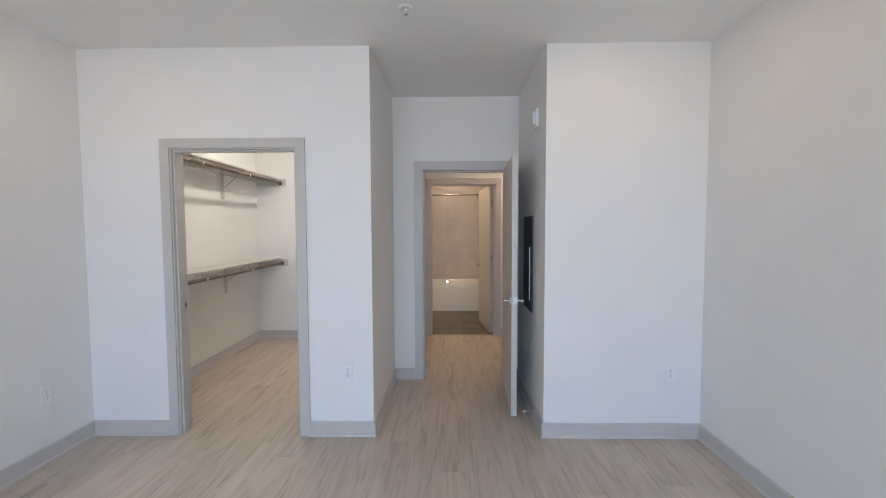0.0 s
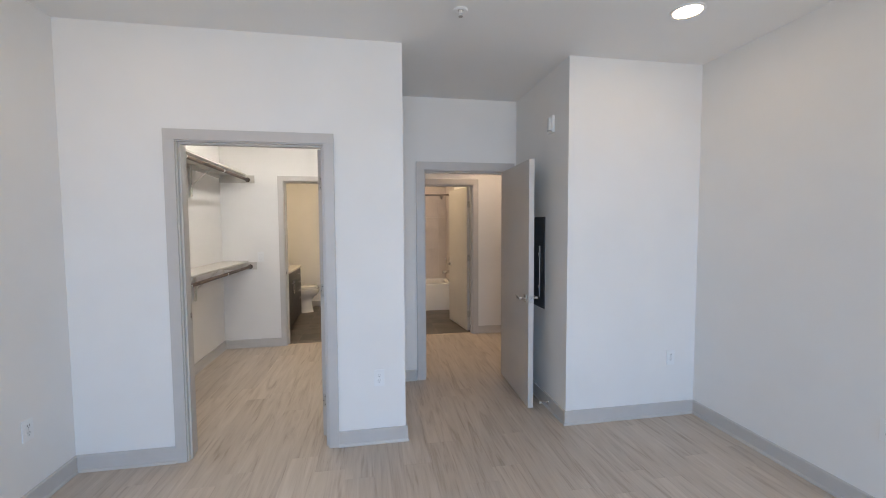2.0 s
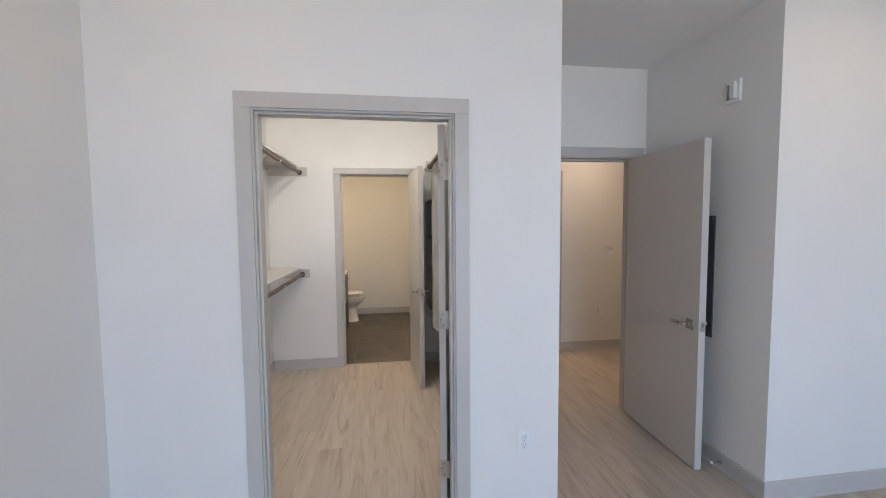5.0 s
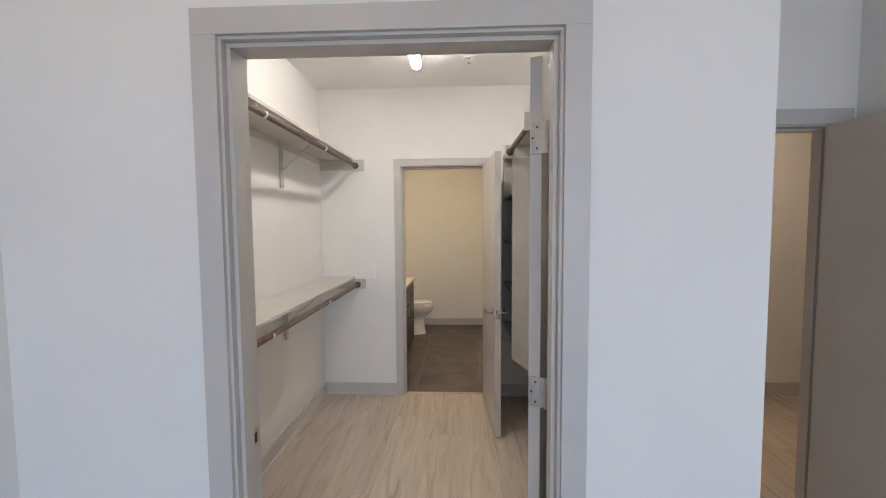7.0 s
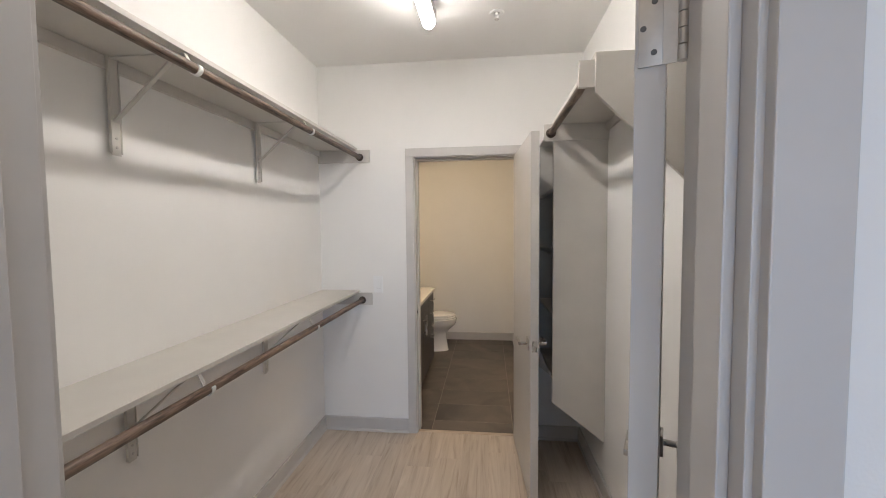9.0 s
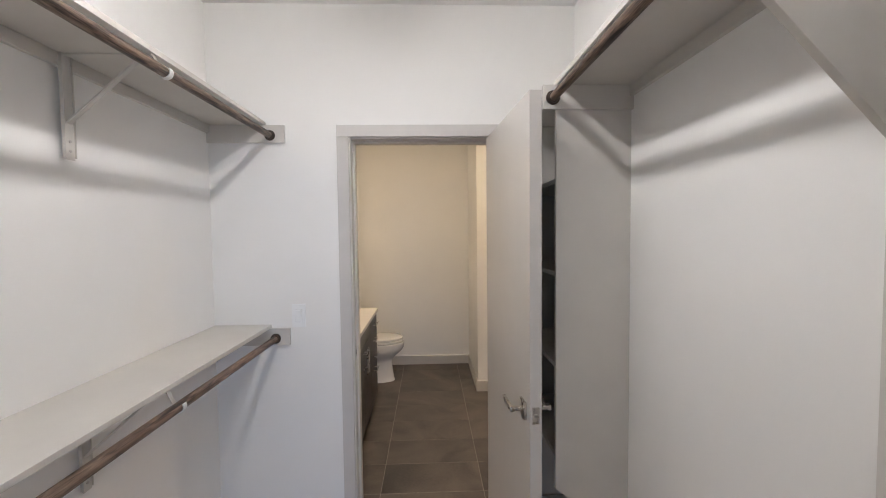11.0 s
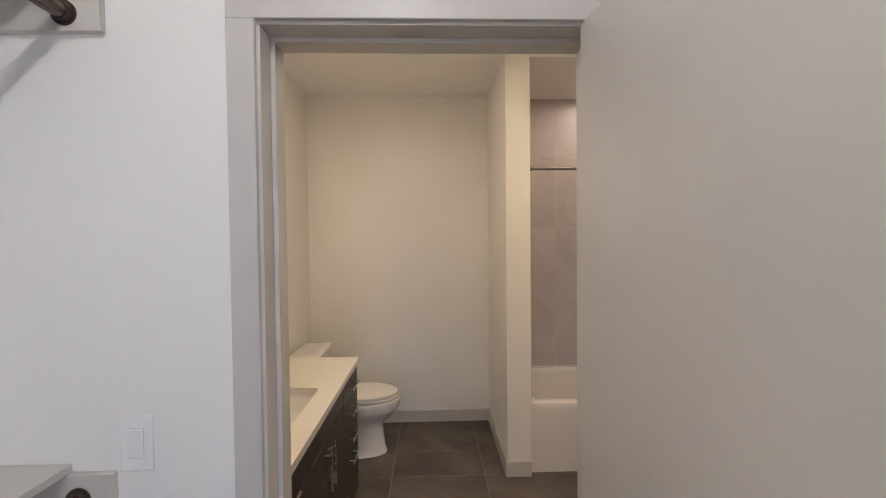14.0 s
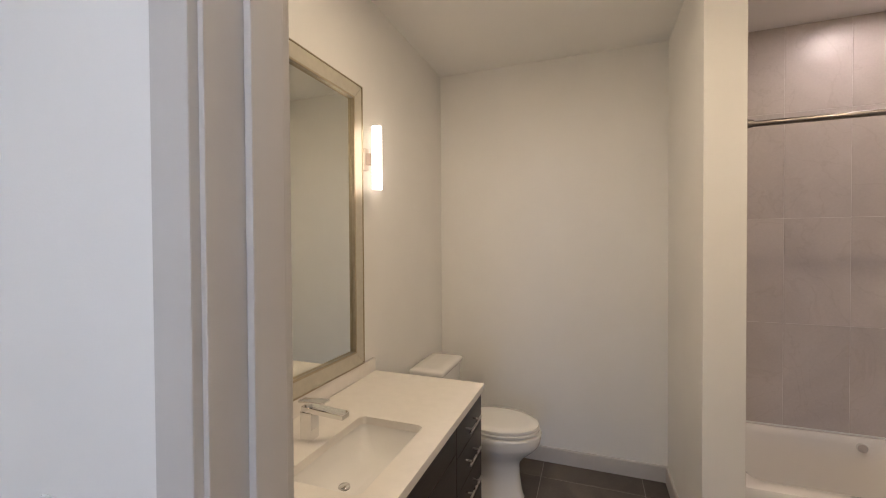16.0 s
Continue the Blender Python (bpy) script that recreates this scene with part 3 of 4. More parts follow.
def shelf_unit(x_wall, sgn, y0, y1, z, label):
    """A board of 0.30 m on cleats along a wall; sgn is the way the shelf reaches out."""
    o = thing("closet_shelf", label, "shelf", group="closet shelves")
    a, b = sorted((x_wall, x_wall + sgn * 0.30))
    bar("board", (a, b, y0 + 0.001, y1 - 0.001, z, z + 0.018), SHELF, o, 0.0015)
    a, b = sorted((x_wall, x_wall + sgn * 0.017))
    bar("back_cleat", (a, b, y0 + 0.018, y1 - 0.018, z - 0.042, z - 0.0005), SHELF, o, 0.0015)
    return o


def end_cleat(o, x_wall, sgn, reach, y, s, z):
    a, b = sorted((x_wall, x_wall + sgn * reach))
    c, d = sorted((y, y + s * 0.017))
    bar("end_cleat", (a, b, c, d, z - 0.092, z - 0.0005), SHELF, o, 0.0015)


def bracket(x_wall, y, z, label):
    """A pressed steel shelf and rod bracket: upright, arm, brace and rod hook."""
    o = thing("shelf_bracket", label, "bracket", pose(x_wall, y, z), group="shelf brackets")
    bm = bmesh.new()
    prism(bm, [(0.017, -0.32), (0.024, -0.328), (0.024, -0.001), (0.017, -0.001)], 1, -0.017, 0.017, 0.0008)
    box(bm, 0.017, 0.028, -0.0195, -0.0165, -0.32, -0.001)
    box(bm, 0.017, 0.028, 0.0165, 0.0195, -0.32, -0.001)
    up = part("upright", bm, BRACK, o)
    for dz in (-0.27, -0.30):
        round_bar("screw", (0.023, 0, dz), (0.0265, 0, dz), 0.0045, STEEL, up, segs=10)
    bm = bmesh.new()
    box(bm, 0.024, 0.292, -0.012, 0.012, -0.006, -0.001, 0.0008)
    part("arm", bm, BRACK, o)
    bm = bmesh.new()
    ang = math.atan2(0.205, 0.235)
    L = math.hypot(0.205, 0.235)
    box(bm, 0, L, -0.0085, 0.0085, -0.003, 0.003, 0.0008, Matrix.Translation((0.024, 0, -0.212)) @ Matrix.Rotation(-ang, 4, "Y"))
    part("brace", bm, BRACK, o)
    # hook that carries the rod
    bm = bmesh.new()
    pts = [(0.326 + 0.0195 * math.cos(t), -0.055 + 0.0195 * math.sin(t)) for t in [radians(d) for d in range(150, 391, 20)]]
    strap = bmesh.new()
    prism(strap, [(0.289, -0.003), (0.2925, -0.003), (0.3115, -0.044), (0.308, -0.046)], 1, -0.008, 0.008, 0.0006)
    part("hook_strap", strap, BRACK, o)
    for (xa, za), (xb, zb) in zip(pts, pts[1:]):
        d = math.hypot(xb - xa, zb - za)
        box(bm, -0.001, d + 0.001, -0.009, 0.009, -0.0015, 0.0015, 0, Matrix.Translation((xa, 0, za)) @ Matrix.Rotation(-math.atan2(zb - za, xb - xa), 4, "Y"))
    part("rod_hook", bm, PLASTIC, o, "white rod hook")
    return o


YF = YC + 0.12
for z, lab in ((1.078, "lower"), (2.149, "upper")):
    s = shelf_unit(XL, 1, YF, YCB, z, "painted grey wood %s closet shelf on wall cleats" % lab)
    end_cleat(s, XL, 1, 0.40, YCB, -1, z)
    end_cleat(s, XL, 1, 0.40, YF, 1, z)
    closet_rod(-2.262, YF + 0.017, YCB - 0.017, z - 0.055, "dark brown wooden rod under the %s shelf" % lab)
    for y in (3.645, 4.50):
        bracket(XL, y, z, "white steel bracket holding the %s shelf and rod" % lab)

ZR = 2.136
s = shelf_unit(XCR, -1, 3.83, YCB, ZR, "painted grey wood shelf above the hanging space")
end_cleat(s, XCR, -1, 0.35, 3.848, 1, ZR)
end_cleat(s, XCR, -1, 0.35, 4.73, -1, ZR)
bm = bmesh.new()
prism(bm, [(XCR, 1.72), (XCR, ZR + 0.018), (-0.948, ZR + 0.018), (-0.948, 2.02)], 1, 3.829, 3.847, 0.001)
part("end_panel", bm, SHELF, s, "angled grey end panel")
closet_rod(-0.963, 3.865, 4.713, ZR - 0.05, "dark brown wooden rod under the shelf end panel")

cub = thing("shelf_tower", "grey painted open shelf tower behind bathroom door", "shelving")
bm = bmesh.new()
prism(bm, [(XCR, 0.32), (XCR, ZR - 0.001), (-0.945, ZR - 0.001), (-0.945, 0.548)], 1, 4.731, 4.749, 0.001)
part("side_panel", bm, SHELF, cub)
bm = bmesh.new()
prism(bm, [(XCR, 0.32), (XCR, ZR - 0.001), (-0.945, ZR - 0.001), (-0.945, 0.548)], 1, YCB - 0.018, YCB - 0.0005, 0.001)
part("side_panel", bm, SHELF, cub)
for z in (0.69, 1.055, 1.42, 1.785):
    bar("tower_shelf", (-0.943, XCR - 0.001, 4.7495, YCB - 0.0185, z - 0.018, z), SHELF, cub, 0.001)
    bar("tower_cleat", (XCR - 0.016, XCR, 4.7505, YCB - 0.0195, z - 0.06, z - 0.0185), SHELF, cub)

# linear closet light
bl = thing("linear_ceiling_light", "lit white linear light on the closet ceiling", "ceiling light")
bm = bmesh.new()
box(bm, -1.6755, -1.5965, 3.464, 4.674, 2.707, 2.775, 0.002)
part("light_base", bm, PLASTIC, bl)
bm = bmesh.new()
arc = [math.pi * i / 23 for i in range(24)]
prof = [(-1.636 + 0.036 * math.cos(t), 2.706 - 0.038 * math.sin(t)) for t in arc]
vs = []
for y in (3.46, 3.475, 4.663, 4.678):
    k = 0.86 if y in (3.46, 4.678) else 1.0
    vs.append([bm.verts.new((-1.636 + (x + 1.636) * k, y, 2.706 + (z - 2.706) * k)) for x, z in prof])
for A, B in zip(vs, vs[1:]):
    for i in range(24):
        f = bm.faces.new((A[i], A[(i + 1) % 24], B[(i + 1) % 24], B[i]))
        f.smooth = True
bm.faces.new(vs[0][::-1]), bm.faces.new(vs[-1])
bmesh.ops.recalc_face_normals(bm, faces=bm.faces)
part("diffuser", bm, BARL, bl, "glowing white acrylic diffuser")


# ---- bathroom ----
def loft(bm, rings_, cap=True):
    """Skin rings of equal count, bottom first."""
    R = [[bm.verts.new(p) for p in r] for r in rings_]
    n = len(R[0])
    fs = []
    for A, B in zip(R, R[1:]):
        for i in range(n):
            fs.append(bm.faces.new((A[i], A[(i + 1) % n], B[(i + 1) % n], B[i])))
    if cap:
        fs += [bm.faces.new(R[0][::-1]), bm.faces.new(R[-1])]
    for f in fs:
        f.smooth = len(f.verts) == 4
    bmesh.ops.recalc_face_normals(bm, faces=fs)


def oval(x0, x1, yc, b, z, n=44, p=2.3, tip=0.0):
    """A squarish oval from x0 to x1, half width b; tip narrows the front."""
    xc, a = (x0 + x1) / 2, (x1 - x0) / 2
    out = []
    for i in range(n):
        t = 2 * math.pi * i / n
        c, s = math.cos(t), math.sin(t)
        u, v = math.copysign(abs(c) ** (2 / p), c), math.copysign(abs(s) ** (2 / p), s)
        out.append((xc + a * u, yc + b * v * (1 - tip * max(0, u) ** 2), z))
    return out


def rrect(x0, x1, y0, y1, r, z, k=6):
    """A rounded rectangle ring."""
    out = []
    for cx, cy, a0 in ((x1 - r, y1 - r, 0), (x0 + r, y1 - r, 90), (x0 + r, y0 + r, 180), (x1 - r, y0 + r, 270)):
        for i in range(k + 1):
            a = radians(a0 + 90 * i / k)
            out.append((cx + r * math.cos(a), cy + r * math.sin(a), z))
    return out


# vanity cabinet
van = thing("vanity_cabinet", "dark wood bathroom vanity with bar pulls", "vanity")
VX, VY0, VY1 = -1.95, 5.476, 6.855
bm = bmesh.new()
box(bm, XBL + 0.0005, VX, VY1 - 0.018, VY1, 0.09, 0.857), box(bm, XBL + 0.0005, VX, VY0, VY0 + 0.018, 0.09, 0.857)
box(bm, XBL + 0.0005, VX, VY0 + 0.018, VY1 - 0.018, 0.09, 0.108), box(bm, XBL + 0.0005, XBL + 0.01, VY0 + 0.018, VY1 - 0.018, 0.108, 0.857)
box(bm, VX - 0.018, VX, VY0 + 0.018, VY1 - 0.018, 0.80, 0.857)
part("cabinet_body", bm, VANW, van)
bar("toe_kick", (XBL, VX - 0.06, VY0, VY1 - 0.005, 0, 0.0895), VANW, van)


def front(name, y0, y1, z0, z1, pull):
    bm = bmesh.new()
    box(bm, VX + 0.0008, VX + 0.0195, y0 + 0.0018, y1 - 0.0018, z0 + 0.0018, z1 - 0.0018, 0.0012)
    f = part(name, bm, VANW, van)
    if pull:
        (ya, za), (yb, zb) = pull
        bm = bmesh.new()
        xo = VX + 0.05
        rod(bm, (xo, ya, za), (xo, yb, zb), 0.005, 14)
        for t in (0.2, 0.8):
            y, z = ya + (yb - ya) * t, za + (zb - za) * t
            rod(bm, (VX + 0.019, y, z), (xo, y, z), 0.0038, 12)
        part("bar_pull", bm, NICKEL, f, "brushed nickel bar pull")


for y0, y1, ya, yb in ((6.48, VY1, 6.57, 6.742), (VY0, 5.80, 5.54, 5.712)):
    for z0, z1, zp in ((0.713, 0.852, 0.786), (0.566, 0.713, 0.651), (0.42, 0.566, 0.515), (0.10, 0.42, 0.392)):
        front("drawer_front", y0, y1, z0, z1, ((ya, zp), (yb, zp)))
front("false_front", 5.80, 6.48, 0.742, 0.852, None)
front("cabinet_door", 5.80, 6.14, 0.10, 0.742, ((6.112, 0.535), (6.112, 0.725)))
front("cabinet_door", 6.14, 6.48, 0.10, 0.742, ((6.168, 0.535), (6.168, 0.725)))

# countertop with an undermount basin
SX0, SX1, SY0, SY1 = -2.28, -2.016, 5.92, 6.358
ct = thing("vanity_countertop", "white quartz countertop with backsplash on vanity", "countertop")
bm = bmesh.new()
outer, inner = rrect(XBL + 0.0005, -1.918, 5.475, 6.87, 0.003, 0), rrect(SX0, SX1, SY0, SY1, 0.025, 0)
for z0, z1 in ((0.858, 0.888),):
    O = [[bm.verts.new((x, y, z)) for x, y, _ in outer] for z in (z0, z1)]
    I = [[bm.verts.new((x, y, z)) for x, y, _ in inner] for z in (z0, z1)]
    n = len(outer)
    for i in range(n):
        j = (i + 1) % n
        bm.faces.new((O[0][i], O[0][j], O[1][j], O[1][i]))
        bm.faces.new((I[0][j], I[0][i], I[1][i], I[1][j]))
        bm.faces.new((O[1][i], O[1][j], I[1][j], I[1][i]))
        bm.faces.new((O[0][j], O[0][i], I[0][i], I[0][j]))
bmesh.ops.recalc_face_normals(bm, faces=bm.faces)
part("slab", bm, QUARTZ, ct)
bar("backsplash", (XBL + 0.0005, XBL + 0.02, 5.475, 6.87, 0.8885, 0.956), QUARTZ, ct, 0.002)
bar("side_splash", (XBL + 0.021, -1.93, 5.4755, 5.495, 0.8885, 0.956), QUARTZ, ct, 0.002)

sk = thing("undermount_sink", "white rectangular porcelain sink under the countertop", "sink")
bm = bmesh.new()
rr = [rrect(SX0 - 0.006 + d, SX1 + 0.006 - d, SY0 - 0.006 + d, SY1 + 0.006 - d, r, z) for d, r, z in
      ((0.0, 0.03, 0.8575), (0.005, 0.03, 0.842), (0.016, 0.036, 0.806), (0.032, 0.045, 0.779), (0.058, 0.05, 0.763), (0.09, 0.03, 0.756), (0.128, 0.006, 0.752))]
loft(bm, rr, False)
c = bm.faces.new([v for v in bm.verts][-28:])
part("basin", bm, PORC, sk)
bm = bmesh.new()
ring(bm, [(0.0, 0.758), (0.016, 0.758), (0.021, 0.756), (0.022, 0.75), (0.0, 0.75)], 28, Matrix.Translation((-2.205, 6.125, 0.004)))
part("drain", bm, CHROME, sk, "chrome drain")

fa = thing("sink_faucet", "square chrome single lever faucet on countertop", "faucet")
bm = bmesh.new()
box(bm, -2.375, -2.33, 6.118, 6.163, 0.8885, 0.985, 0.0025)
part("faucet_body", bm, CHROME, fa)
bm = bmesh.new()
box(bm, -2.372, -2.205, 6.119, 6.162, 0.985, 1.003, 0.002, Matrix.Translation((-2.35, 0, 0.985)) @ Matrix.Rotation(radians(3), 4, "Y") @ Matrix.Translation((2.35, 0, -0.985)))
part("spout", bm, CHROME, fa)
bm = bmesh.new()
rod(bm, (-2.353, 6.1405, 1.0), (-2.353, 6.1405, 1.016), 0.014, 20)
box(bm, -2.385, -2.28, 6.121, 6.16, 1.015, 1.022, 0.002, Matrix.Translation((-2.35, 0, 1.015)) @ Matrix.Rotation(radians(-4), 4, "Y") @ Matrix.Translation((2.35, 0, -1.015)))
part("lever", bm, CHROME, fa)

# framed mirror
mi = thing("wall_mirror", "large mirror in a champagne metal frame above vanity", "mirror")
MY0, MY1, MZ0, MZ1, FW = 5.635, 6.745, 0.963, 2.333, 0.07


def frame_side(outline):
    bm = bmesh.new()
    prism(bm, outline, 0, XBL + 0.001, XBL + 0.026, 0.003)
    part("mirror_frame", bm, FRAMEM, mi)


frame_side([(MY0, MZ0), (MY1, MZ0), (MY1 - FW, MZ0 + FW), (MY0 + FW, MZ0 + FW)])
frame_side([(MY0, MZ1), (MY1, MZ1), (MY1 - FW, MZ1 - FW), (MY0 + FW, MZ1 - FW)])
frame_side([(MY0, MZ0 + 0.0005), (MY0 + FW, MZ0 + FW), (MY0 + FW, MZ1 - FW), (MY0, MZ1 - 0.0005)])
frame_side([(MY1, MZ0 + 0.0005), (MY1 - FW, MZ0 + FW), (MY1 - FW, MZ1 - FW), (MY1, MZ1 - 0.0005)])
bar("frame_lip", (XBL + 0.012, XBL + 0.029, MY1 - FW - 0.006, MY1 - FW + 0.004, MZ0 + FW - 0.004, MZ1 - FW + 0.004), BEAD, mi, 0.002)
bar("frame_lip", (XBL + 0.012, XBL + 0.0288, MY0 + FW, MY1 - FW - 0.0065, MZ1 - FW - 0.006, MZ1 - FW + 0.004), BEAD, mi, 0.002)
bar("frame_lip", (XBL + 0.012, XBL + 0.0288, MY0 + FW, MY1 - FW - 0.0065, MZ0 + FW - 0.004, MZ0 + FW + 0.006), BEAD, mi, 0.002)
for a, b, c, d in ((MY0 - 0.001, MY1 + 0.001, MZ1 - 0.004, MZ1 + 0.001), (MY0 - 0.001, MY1 + 0.001, MZ0 - 0.001, MZ0 + 0.004),
                   (MY1 - 0.004, MY1 + 0.001, MZ0 + 0.0045, MZ1 - 0.0045), (MY0 - 0.001, MY0 + 0.004, MZ0 + 0.0045, MZ1 - 0.0045)):
    bar("outer_bead", (XBL + 0.004, XBL + 0.0305, a, b, c, d), BEAD, mi, 0.001, "thin bright metal edge")
bar("mirror_glass", (XBL + 0.006, XBL + 0.012, MY0 + FW - 0.01, MY1 - FW + 0.01, MZ0 + FW - 0.01, MZ1 - FW + 0.01), MIRROR, mi)


def sconce(y, label):
    s = thing("wall_sconce", label, "wall light", pose(XBL, y, 1.99), group="vanity sconces")
    bm = bmesh.new()
    box(bm, 0.0, 0.014, -0.022, 0.022, -0.056, 0.056, 0.002)
    part("back_plate", bm, PLATE, s)
    bm = bmesh.new()
    box(bm, 0.0135, 0.052, -0.008, 0.008, -0.03, 0.03, 0.002)
    part("arm", bm, PLATE, s)
    bm = bmesh.new()
    face = [radians(a) for a in range(-128, 129, 8)]
    prism(bm, [(0.073 + 0.025 * math.cos(a), 0.025 * math.sin(a)) for a in face], 2, -0.158, 0.158)
    for f in bm.faces:
        f.smooth = len(f.verts) == 4
    part("diffuser", bm, SCONL, s, "glowing white tube diffuser")
    # channel added behind the tube to hold its glow off the wall
    bm = bmesh.new()
    prism(bm, [(0.0495, -0.012), (0.0495, 0.012), (0.0572, 0.0192), (0.0572, -0.0192)], 2, -0.158, 0.158, 0.001)
    part("light_shield", bm, PLATE, s, "added channel that shields the wall from the diffuser")
    for z in (-0.1635, 0.1585):
        bm = bmesh.new()
        rod(bm, (0.073, 0, z), (0.073, 0, z + 0.005), 0.0265, 32)
        part("end_cap", bm, CHROME, s)
    return s


sconce(6.805, "lit tubular nickel wall sconce beside the mirror, one seen, one added")
# unseen twin at the mirror's far end, added for more bathroom light
sconce(5.575, "lit tubular nickel wall sconce beside the mirror, one seen, one added")

# toilet
wc = thing("toilet", "white two piece toilet with closed lid on tile", "toilet")
YT = 7.455
bm = bmesh.new()
loft(bm, [oval(x0, x1, YT, b, z, p=p, tip=tip) for x0, x1, b, z, p, tip in (
    (-2.36, -1.822, 0.118, 0.0, 2.6, 0.1), (-2.36, -1.828, 0.114, 0.012, 2.6, 0.1), (-2.35, -1.836, 0.109, 0.05, 2.6, 0.1),
    (-2.34, -1.848, 0.104, 0.14, 2.5, 0.1), (-2.33, -1.850, 0.104, 0.205, 2.4, 0.1), (-2.325, -1.840, 0.112, 0.232, 2.3, 0.1),
    (-2.32, -1.812, 0.132, 0.262, 2.2, 0.1), (-2.31, -1.774, 0.157, 0.296, 2.2, 0.1), (-2.30, -1.742, 0.177, 0.328, 2.2, 0.1),
    (-2.295, -1.727, 0.187, 0.352, 2.2, 0.1), (-2.29, -1.721, 0.191, 0.384, 2.2, 0.1),
    (-2.28, -1.717, 0.195, 0.408, 2.2, 0.1), (-2.28, -1.722, 0.191, 0.417, 2.2, 0.1))])
part("bowl", bm, PORC, wc)
bm = bmesh.new()
loft(bm, [oval(-2.22 + d, -1.728 - d, YT, 0.186 - d, z, p=2.25, tip=0.12) for d, z in ((0.026, 0.4165), (0.026, 0.4255), (0.003, 0.4265), (0.001, 0.437), (0.007, 0.4425))])
part("seat", bm, PORC, wc)
bm = bmesh.new()
loft(bm, [oval(-2.225 + d, -1.735 - d, YT, 0.180 - d, z, p=2.25, tip=0.12) for d, z in ((0.020, 0.4422), (0.020, 0.4485), (0.0, 0.4492), (0.0, 0.462), (0.010, 0.469), (0.05, 0.474), (0.12, 0.476))])
part("lid", bm, PORC, wc)
bm = bmesh.new()
for y in (YT - 0.075, YT + 0.075):
    rod(bm, (-2.235, y - 0.02, 0.45), (-2.235, y + 0.02, 0.45), 0.011, 16)
part("lid_hinge", bm, PORC, wc)
bm = bmesh.new()
loft(bm, [rrect(x0, x1, YT - w, YT + w, 0.03, z) for x0, x1, w, z in ((-2.485, -2.31, 0.185, 0.385), (-2.49, -2.295, 0.195, 0.42), (-2.495, -2.285, 0.205, 0.74), (-2.495, -2.285, 0.205, 0.748))])
part("tank", bm, PORC, wc)
bm = bmesh.new()
loft(bm, [rrect(-2.502 + d, -2.272 - d, YT - 0.216 + d, YT + 0.216 - d, 0.03, z) for d, z in ((0.004, 0.7485), (0.0, 0.754), (0.0, 0.772), (0.004, 0.779), (0.016, 0.784), (0.06, 0.786))])
part("tank_lid", bm, PORC, wc)
bm = bmesh.new()
rod(bm, (-2.285, YT - 0.15, 0.70), (-2.268, YT - 0.15, 0.70), 0.011, 16)
box(bm, -2.272, -2.262, YT - 0.16, YT - 0.08, 0.693, 0.707, 0.003)
part("flush_lever", bm, CHROME, wc)
for y in (YT - 0.105, YT + 0.105):
    bm = bmesh.new()
    rod(bm, (-2.10, y, 0.012), (-2.10, y, 0.03), 0.013, 14, 0.008)
    part("bolt_cap", bm, PORC, wc)

# bathtub
YTW = 7.885
TX0, TX1, TY0, TY1, TZ = -0.810, XBR - 0.001, 7.112, YTW - 0.001, 0.478
tub = thing("bathtub", "white alcove bathtub with flat apron front", "bathtub")
bm = bmesh.new()
rr = [rrect(TX0 + a, TX1 - a, TY0 + b, TY1 - c, r, z) for a, b, c, r, z in (
    (0, 0.0, 0, 0.004, 0), (0, 0.0, 0, 0.004, TZ - 0.05), (0, 0.0, 0, 0.004, TZ - 0.012), (0.002, 0.004, 0.002, 0.006, TZ - 0.003), (0.006, 0.012, 0.006, 0.01, TZ),
    (0.05, 0.075, 0.035, 0.08, TZ), (0.06, 0.085, 0.042, 0.08, TZ - 0.008), (0.07, 0.095, 0.05, 0.085, TZ - 0.04),
    (0.10, 0.115, 0.075, 0.09, 0.18), (0.13, 0.14, 0.10, 0.09, 0.125), (0.19, 0.19, 0.15, 0.09, 0.11))]
loft(bm, rr)
part("tub_shell", bm, TUBM, tub)
bm = bmesh.new()
rod(bm, (-0.055, TY1 - 0.050, 0.43), (-0.055, TY1 - 0.066, 0.432), 0.024, 24, 0.022)
part("overflow_cap", bm, CHROME, tub, "chrome overflow cap")

bm = bmesh.new()
box(bm, TX0 + 0.009, TX1 - 0.012, YTW - 0.0065, YTW - 0.0005, TZ - 0.001, TZ + 0.006, 0.0015)
part("caulk_bead", bm, RUBBER, tub, "white caulk bead")

# shower rod and fittings
sr = thing("shower_rod", "chrome shower curtain rod above the tub", "shower rod")
round_bar("rod_tube", (-0.806, 7.12, 2.070), (XBR - 0.004, 7.12, 2.074), 0.0128, RODN, sr)
for x, s_ in ((-0.8105, 1), (XBR - 0.0005, -1)):
    bm = bmesh.new()
    rod(bm, (x, 7.12, 2.072), (x + s_ * 0.006, 7.12, 2.072), 0.030, 24)
    rod(bm, (x + s_ * 0.005, 7.12, 2.072), (x + s_ * 0.032, 7.12, 2.072), 0.021, 24, 0.016)
    part("rod_flange", bm, RODN, sr)
XE = XBR - 0.0125
sh = thing("wall_shower", "chrome shower head on the tiled end wall", "shower")
bm = bmesh.new()
rod(bm, (XE, 7.48, 2.14), (XE - 0.008, 7.48, 2.14), 0.028, 20)
rod(bm, (XE, 7.48, 2.14), (XE - 0.10, 7.48, 2.115), 0.009, 12)
rod(bm, (XE - 0.095, 7.48, 2.117), (XE - 0.14, 7.48, 2.07), 0.009, 12)
part("shower_arm", bm, CHROME, sh)
bm = bmesh.new()
rod(bm, (XE - 0.135, 7.48, 2.075), (XE - 0.175, 7.48, 2.035), 0.018, 24, 0.045)
part("spray_head", bm, CHROME, sh)
